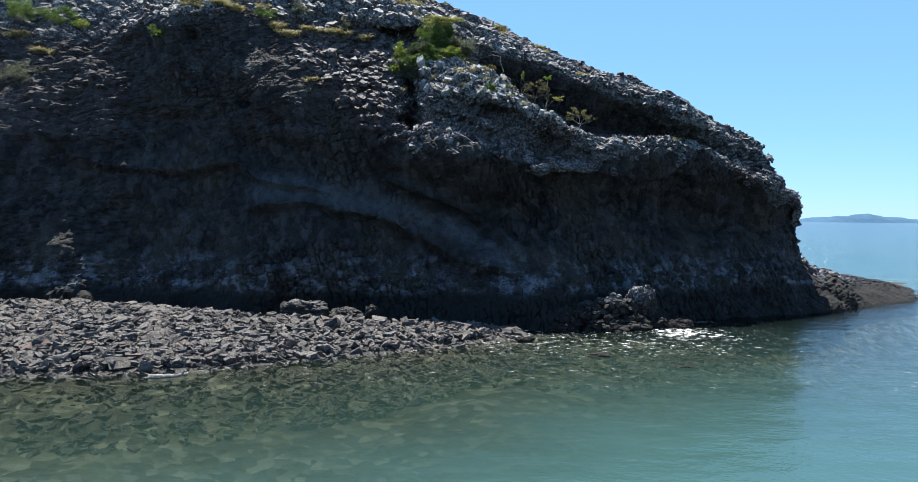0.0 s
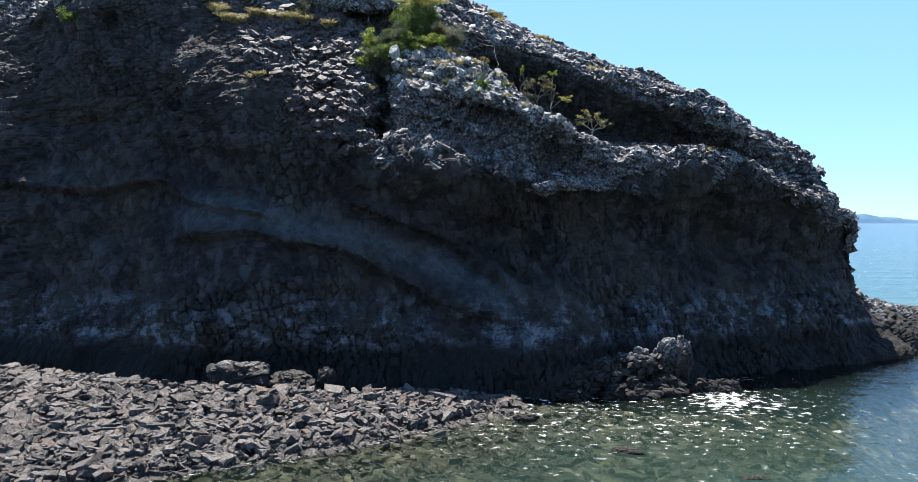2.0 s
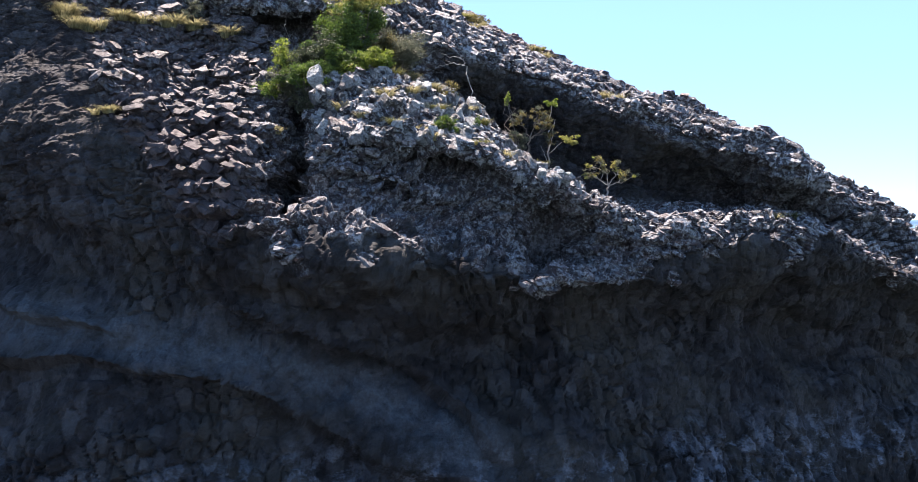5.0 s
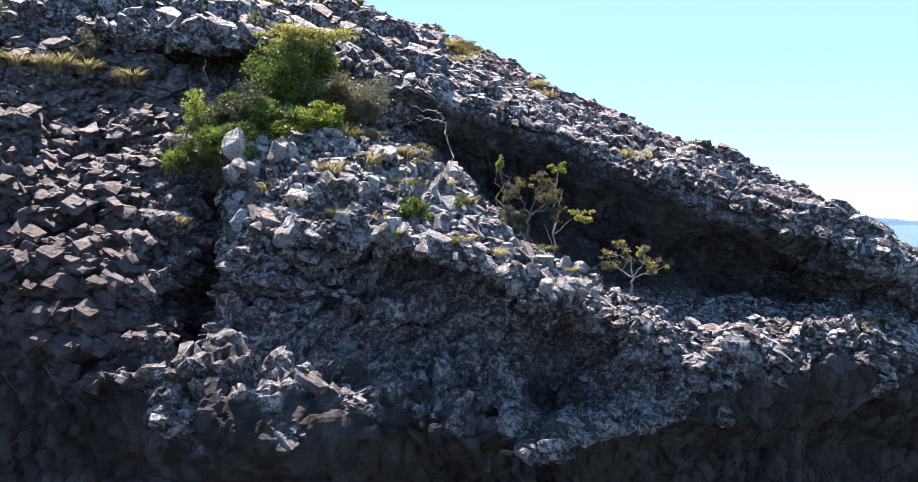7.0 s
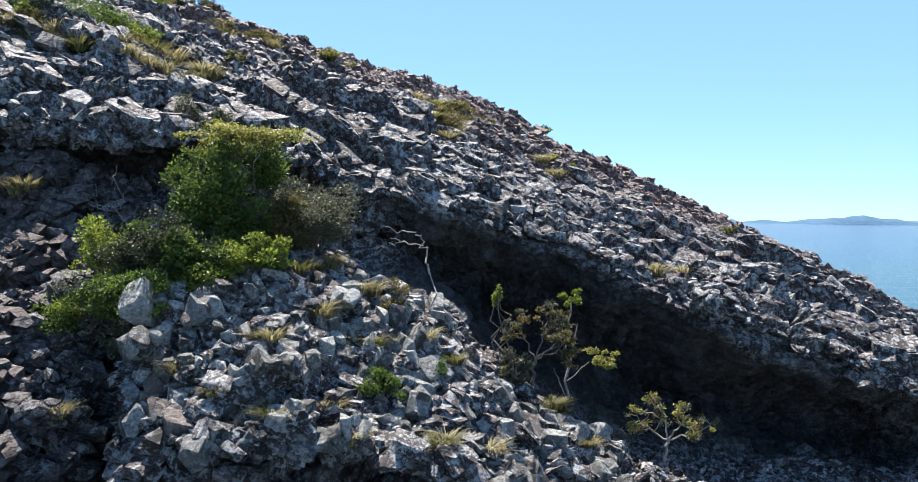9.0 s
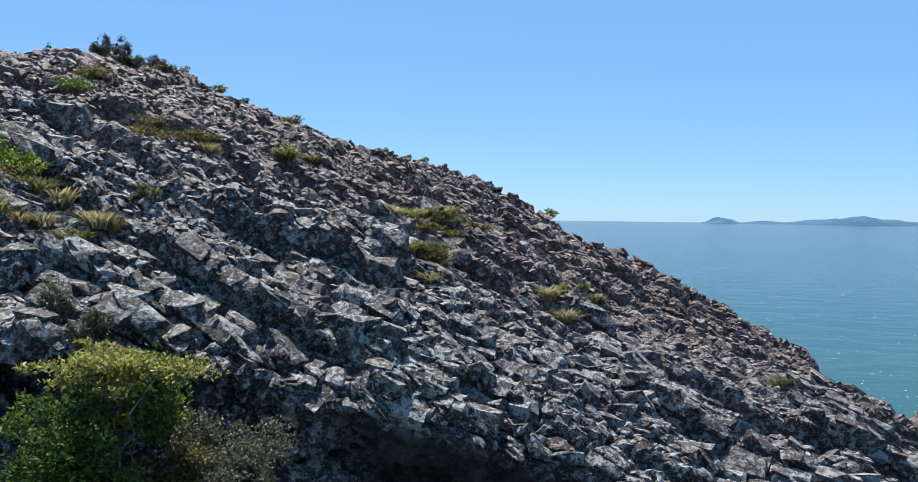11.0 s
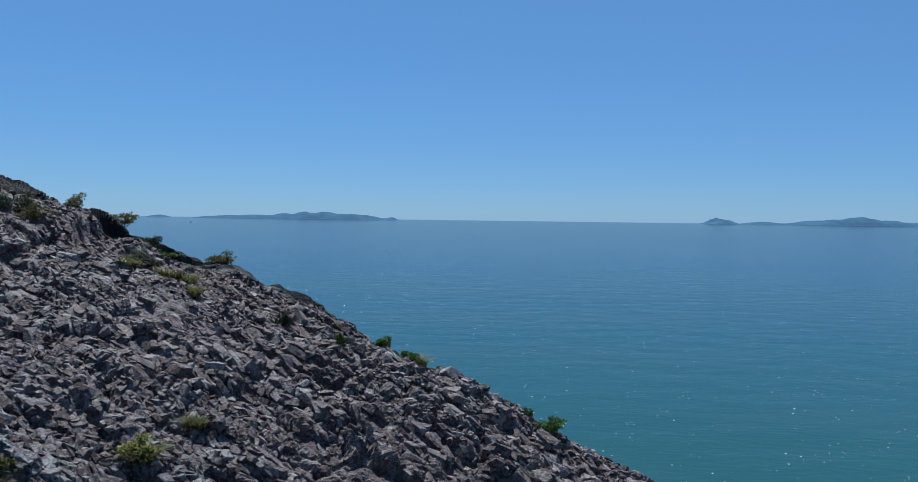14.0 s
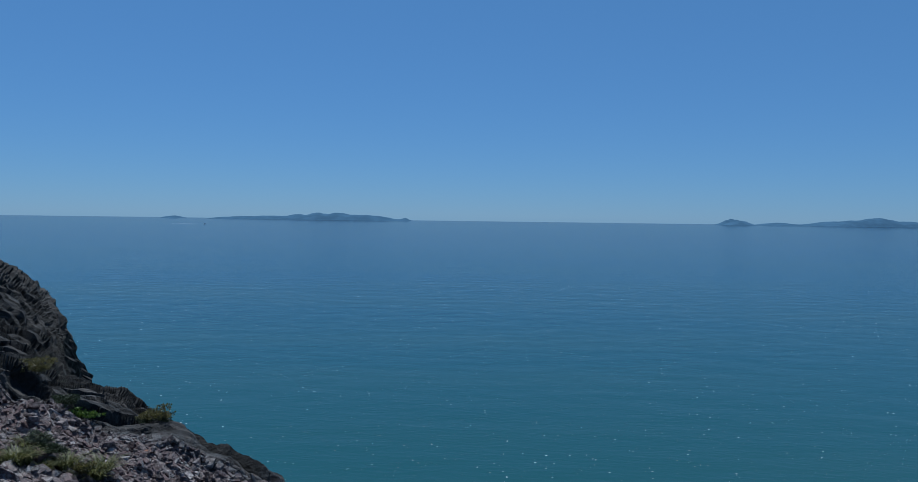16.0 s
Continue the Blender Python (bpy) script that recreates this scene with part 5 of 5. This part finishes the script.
# tufts of dry grass: place, size, kind
DRY, GREEN = "dry straw-coloured grass tuft growing on the rock", "green and brown sedge tuft growing on the rock"
for i, (x, y, z, size, kind) in enumerate([
    (-0.2, 47.5, 14.9, 0.5, "straw"), (0.75, 50.6, 16.1, 0.8, "straw"), (1.3, 49.9, 15.6, 0.6, "straw"), (1.05, 47.4, 13.8, 0.4, "straw"),
    (4.0, 50.6, 13.7, 0.8, "straw"), (5.5, 50.8, 12.9, 0.8, "sedge"), (5.9, 49.6, 12.6, 0.4, "straw"), (3.7, 47.6, 12.9, 0.35, "straw"),
    (-4.8, 53.5, 20.6, 1.2, "straw"), (-3.4, 54.1, 20.3, 1.1, "straw"), (-5.6, 54.4, 21.1, 1.0, "sedge"), (-3.5, 53.3, 20.0, 0.6, "sedge"),
    (6.4, 58.2, 18.6, 0.6, "straw"), (11.8, 58.8, 16.6, 0.5, "sedge"), (7.8, 53.1, 15.8, 0.5, "straw"), (8.6, 53.3, 15.6, 0.4, "straw"), (-1.3, 60.9, 22.4, 0.5, "sedge"),
    (-4.3, 59.8, 22.7, 1.0, "straw"), (-3.5, 59.4, 22.6, 0.8, "sedge"), (3.0, 58.2, 19.7, 1.0, "straw"), (2.3, 58.0, 19.8, 0.7, "sedge"),
    (4.3, 62.4, 20.4, 0.5, "sedge"), (3.4, 62.6, 20.9, 0.4, "straw"), (-1.0, 62.9, 22.5, 0.4, "sedge"), (-2.8, 59.2, 22.5, 0.6, "straw"),
    (-5.0, 71.2, 25.2, 1.3, "sedge"), (-5.7, 70.8, 25.2, 0.9, "sedge"), (3.3, 70.4, 22.6, 0.5, "sedge"), (-3.0, 69.6, 24.7, 0.4, "sedge"), (-4.0, 71.6, 25.2, 0.8, "sedge"),
    (-8.3, 49.8, 18.5, 1.4, "straw"), (-7.2, 49.4, 18.2, 1.0, "straw"), (-6.1, 49.8, 18.2, 0.8, "straw"), (-9.4, 49.3, 18.4, 1.2, "straw"), (-10.7, 49.2, 18.3, 1.3, "straw"), (-11.8, 49.6, 19.0, 1.2, "straw"),
    (-15.7, 50.0, 19.5, 1.6, "straw"), (-14.4, 50.0, 19.6, 1.4, "straw"), (-17.2, 50.0, 19.4, 1.2, "straw"), (-9.2, 46.8, 14.3, 0.9, "straw"),
    (-3.6, 47.2, 13.6, 0.5, "straw"), (-4.0, 48.2, 15.0, 0.5, "straw"), (13.6, 49.8, 10.9, 0.5, "straw"), (14.6, 50.2, 10.8, 0.5, "sedge"), (3.0, 57.0, 19.4, 0.5, "straw"),
    (-30.5, 53.6, 18.2, 2.0, "straw"), (-28.5, 52.6, 16.8, 1.5, "straw"), (7.6, 61.0, 18.9, 0.4, "sedge"), (6.0, 59.0, 19.0, 0.5, "straw"),
    (2.0, 60.5, 20.9, 1.0, "sedge"), (2.7, 60.3, 20.5, 1.1, "straw"), (3.3, 60.7, 20.5, 1.0, "sedge"), (3.0, 61.3, 20.8, 1.0, "sedge"), (1.6, 60.0, 20.8, 0.8, "straw"),
    (0.6, 48.9, 15.2, 0.6, "straw"), (1.6, 48.6, 14.7, 0.5, "sedge"), (-0.7, 46.6, 14.1, 0.5, "straw"), (0.2, 46.3, 13.8, 0.5, "sedge"), (2.4, 49.0, 14.8, 0.5, "straw"), (3.2, 49.2, 14.2, 0.5, "sedge"), (-1.6, 47.0, 14.5, 0.5, "straw"), (1.4, 46.6, 13.4, 0.4, "straw"), (2.9, 46.9, 13.2, 0.4, "sedge"), (0.0, 49.6, 15.9, 0.7, "sedge"),
    (-6.2, 53.9, 20.9, 1.1, "sedge"), (-5.2, 54.4, 20.9, 1.1, "sedge"), (-4.3, 54.6, 20.7, 1.1, "straw"), (-7.2, 53.7, 21.1, 1.0, "straw")]):
    tuft((x, y, z), size, kind, 100 + i, DRY if kind == "straw" else GREEN)

# low cushion bushes on the open slope and along the crest
for i, (x, y, z, wide, tall, kind, label) in enumerate([
    (-6.6, 54.4, 21.6, 1.3, 0.5, "green", "low green bush on the upper slope"), (-8.1, 54.0, 21.9, 0.6, 0.5, "bright", "light green bush on the upper slope"), (-5.4, 54.8, 21.6, 0.7, 0.45, "bright", "yellow-green low bush on the upper slope"),
    (-7.4, 54.6, 22.0, 1.3, 0.75, "green", "green bush on the upper slope"), (-6.3, 54.9, 21.7, 1.1, 0.65, "green", "green bush on the upper slope"), (-5.9, 54.3, 21.0, 0.9, 0.35, "olive", "olive cushion bush on the upper slope"), (-7.9, 53.9, 21.7, 0.9, 0.5, "olive", "olive bush on the upper slope"),
    (-7.6, 75.1, 26.3, 1.0, 0.35, "olive", "olive mat of leaves on the layered rock"), (-4.2, 74.9, 25.5, 0.9, 0.3, "olive", "olive mat of leaves on the layered rock"), (-5.8, 74.2, 25.2, 0.9, 0.3, "green", "green mat of leaves on the layered rock"), (3.2, 61.2, 20.7, 0.8, 0.35, "olive", "olive bush grown through with grass"),
    (-4.5, 59.6, 22.9, 1.1, 0.35, "olive", "wide olive cushion bush on bare rock"), (-3.2, 59.5, 22.7, 0.7, 0.28, "olive", "low olive cushion bush on bare rock"),
    (-1.3, 60.9, 22.6, 0.42, 0.25, "yellow", "small yellow-green cushion bush on bare rock"), (2.2, 60.9, 20.9, 0.72, 0.24, "yellow", "flat yellow-green cushion bush on bare rock"),
    (4.2, 62.2, 20.4, 0.5, 0.28, "olive", "olive cushion bush on bare rock"), (2.8, 58.1, 19.7, 0.7, 0.35, "olive", "olive bush grown through with grass"),
    (6.3, 59.4, 19.2, 0.3, 0.2, "yellow", "small yellow-green cushion bush on bare rock"), (7.3, 61.2, 18.9, 0.25, 0.2, "bright", "small light green cushion bush on bare rock"),
    (2.8, 59.9, 20.4, 0.5, 0.2, "olive", "flat olive cushion bush on bare rock"), (-4.4, 59.9, 23.0, 0.5, 0.3, "grey", "grey-green cushion bush on bare rock"),
    (-9.2, 66.1, 25.5, 0.9, 0.4, "olive", "olive bush near the crest"), (-7.6, 61.6, 24.3, 0.7, 0.35, "green", "dark green bush on the upper slope"), (-2.9, 55.1, 20.8, 0.4, 0.3, "sedge", "brown-green bush on bare rock"),
    (-11.6, 72.3, 26.8, 1.0, 0.75, "dark", "wind-clipped dark green bush on the crest"), (-10.4, 71.8, 26.7, 1.0, 0.8, "dark", "wind-clipped dark green bush on the crest"), (-9.0, 71.2, 26.4, 0.9, 0.6, "dark", "wind-clipped dark green bush on the crest"), (-8.2, 70.6, 26.2, 0.8, 0.4, "olive", "olive bush on the crest"),
    (-13.4, 72.0, 27.2, 0.8, 0.6, "dark", "wind-clipped dark green bush on the crest"),
    (-5.4, 71.6, 25.5, 0.6, 0.3, "grey", "grey-green cushion bush on the crest"), (-4.1, 71.0, 25.1, 0.5, 0.25, "olive", "olive cushion bush on the crest"), (-0.7, 70.6, 24.0, 0.42, 0.35, "dark", "dark green bush in a cleft of the crest"),
    (0.9, 69.6, 23.5, 0.25, 0.28, "green", "small green bush in a cleft of the crest"), (2.2, 70.4, 22.9, 0.55, 0.3, "green", "low green bush along the crest"), (3.0, 70.3, 22.7, 0.45, 0.25, "green", "low green bush along the crest"), (7.0, 69.0, 20.8, 0.6, 0.3, "green", "low green bush along the crest"), (6.4, 69.3, 21.0, 0.4, 0.3, "green", "low green bush along the crest"),
    (-5.2, 71.4, 25.2, 0.9, 0.25, "dark", "dark green mat of leaves on the crest"), (-8.9, 74.0, 26.3, 0.8, 0.45, "olive", "olive bush beyond the crest"), (-6.1, 73.9, 25.6, 0.8, 0.3, "dark", "dark green mat of leaves beyond the crest"), (-4.2, 75.3, 24.8, 0.9, 0.3, "dark", "dark green mat of leaves beyond the crest"), (-2.3, 76.0, 23.4, 0.8, 0.3, "olive", "olive mat of leaves beyond the crest"),
    (-28.8, 50.8, 14.4, 1.8, 1.1, "grey", "grey-green bush on the cliff ledge"), (-30.7, 54.7, 19.6, 2.0, 1.0, "green", "green bush on top of the cliff"), (-28.0, 54.6, 19.3, 1.6, 0.9, "green", "green bush on top of the cliff"), (-26.5, 54.5, 19.0, 0.9, 0.6, "bright", "light green bush on top of the cliff"),
    (-18.8, 49.4, 17.3, 1.1, 0.7, "green", "green bush hanging under the cliff edge"), (-17.6, 50.2, 19.6, 1.2, 0.6, "olive", "olive bush along the cliff edge"), (-12.6, 50.0, 19.4, 1.1, 0.5, "green", "low green bush along the cliff edge"), (-10.4, 50.4, 19.8, 1.0, 0.6, "grey", "grey-green bush along the cliff edge"),
    (-7.4, 50.2, 18.7, 0.6, 0.6, "grey", "grey-green bush on the ledge above the columns"), (-2.1, 51.0, 18.5, 0.35, 0.5, "grey", "grey-green twiggy bush on the upper ledge"), (-2.9, 51.6, 18.4, 0.5, 0.85, "grey", "grey-green twiggy bush on the upper ledge"), (-12.8, 50.2, 19.6, 0.6, 0.4, "straw", "dry brown bush along the cliff edge")]):
    wide *= 0.7 if y > 69 else 1.0
    shrub("cushion_bush" if tall < 0.45 else "bush", (x, y, z), (wide, wide * 0.75, tall), kind, int((500 + 2200 * wide * max(tall, 0.35)) * (2.2 if kind == "dark" else 1)), 0.06 if kind == "dark" else 0.075, 200 + i, label, 0.45, 8, "bushes on the headland")


# ---- driftwood, boat ----
dead_wood_log = new("driftwood_log")
dead_wood_log.location = (-10.8, 28.9, 0.0)
tagged(dead_wood_log, "bleached driftwood log stranded in the shallows", "driftwood")
_r = np.random.default_rng(3)
for nm, a, b, rad in (("log", (-0.75, -0.1, 0.02), (0.65, 0.12, 0.1), 0.09), ("stub", (0.4, 0.1, 0.08), (0.62, -0.05, 0.28), 0.05)):
    _v, _f = tube(wander(a, b, _r, 7, 0.03), rad, rad * 0.7, 9)
    _me = bpy.data.meshes.new(nm)
    _me.from_pydata([tuple(q) for q in _v], [], _f)
    part(nm, _me, BARK, dead_wood_log)


def small_boat(at, turn):
    root = new("motor_boat")
    root.matrix_world = pose(*at, 0, 0, turn)
    tagged(root, "small white motor boat far out on the sea", "boat")
    white = Mat("boat_paint", 0.4, 0.5).done((0.75, 0.76, 0.78))
    dark = Mat("boat_glass", 0.2, 0.5).done((0.05, 0.06, 0.08))
    secs = [(-3.2, 1.0, 0.9), (-1, 1.1, 0.9), (1.5, 0.9, 1.0), (3.4, 0.08, 1.25)]
    v, f = [], []
    for x, w, h in secs:
        v += [(x, -w, h), (x, -w * 0.6, -0.2), (x, w * 0.6, -0.2), (x, w, h)]
    for i in range(3):
        f += [tuple(4 * i + q for q in (k, k + 1, k + 5, k + 4)) for k in range(3)] + [(4 * i, 4 * i + 4, 4 * i + 7, 4 * i + 3)]
    f += [(0, 3, 2, 1), (12, 13, 14, 15)]
    me = bpy.data.meshes.new("hull")
    me.from_pydata(v, [], f)
    part("hull", me, white, root)
    bm = bmesh.new()
    bmesh.ops.create_cube(bm, size=1.0, matrix=Matrix.Translation((-0.3, 0, 1.5)) @ Matrix.Diagonal((1.8, 1.5, 1.2, 1)))
    bmesh.ops.bevel(bm, geom=bm.edges[:], offset=0.15, segments=2, affect="EDGES")
    me = bpy.data.meshes.new("cabin")
    bm.to_mesh(me)
    bm.free()
    part("cabin", me, dark, root)
    me = bpy.data.meshes.new("wake")
    me.from_pydata([(-3, -0.8, 0.06), (-3, 0.8, 0.06), (-70, 5, 0.06), (-95, 0, 0.06), (-70, -5, 0.06)], [], [(0, 1, 2, 3, 4)])
    foam = Mat("wake_foam", 0.6, 0.3).done((0.55, 0.62, 0.66))
    part("wake", me, foam, root, "pale trail of foam")


small_boat((-715, 2180, 0), 4)
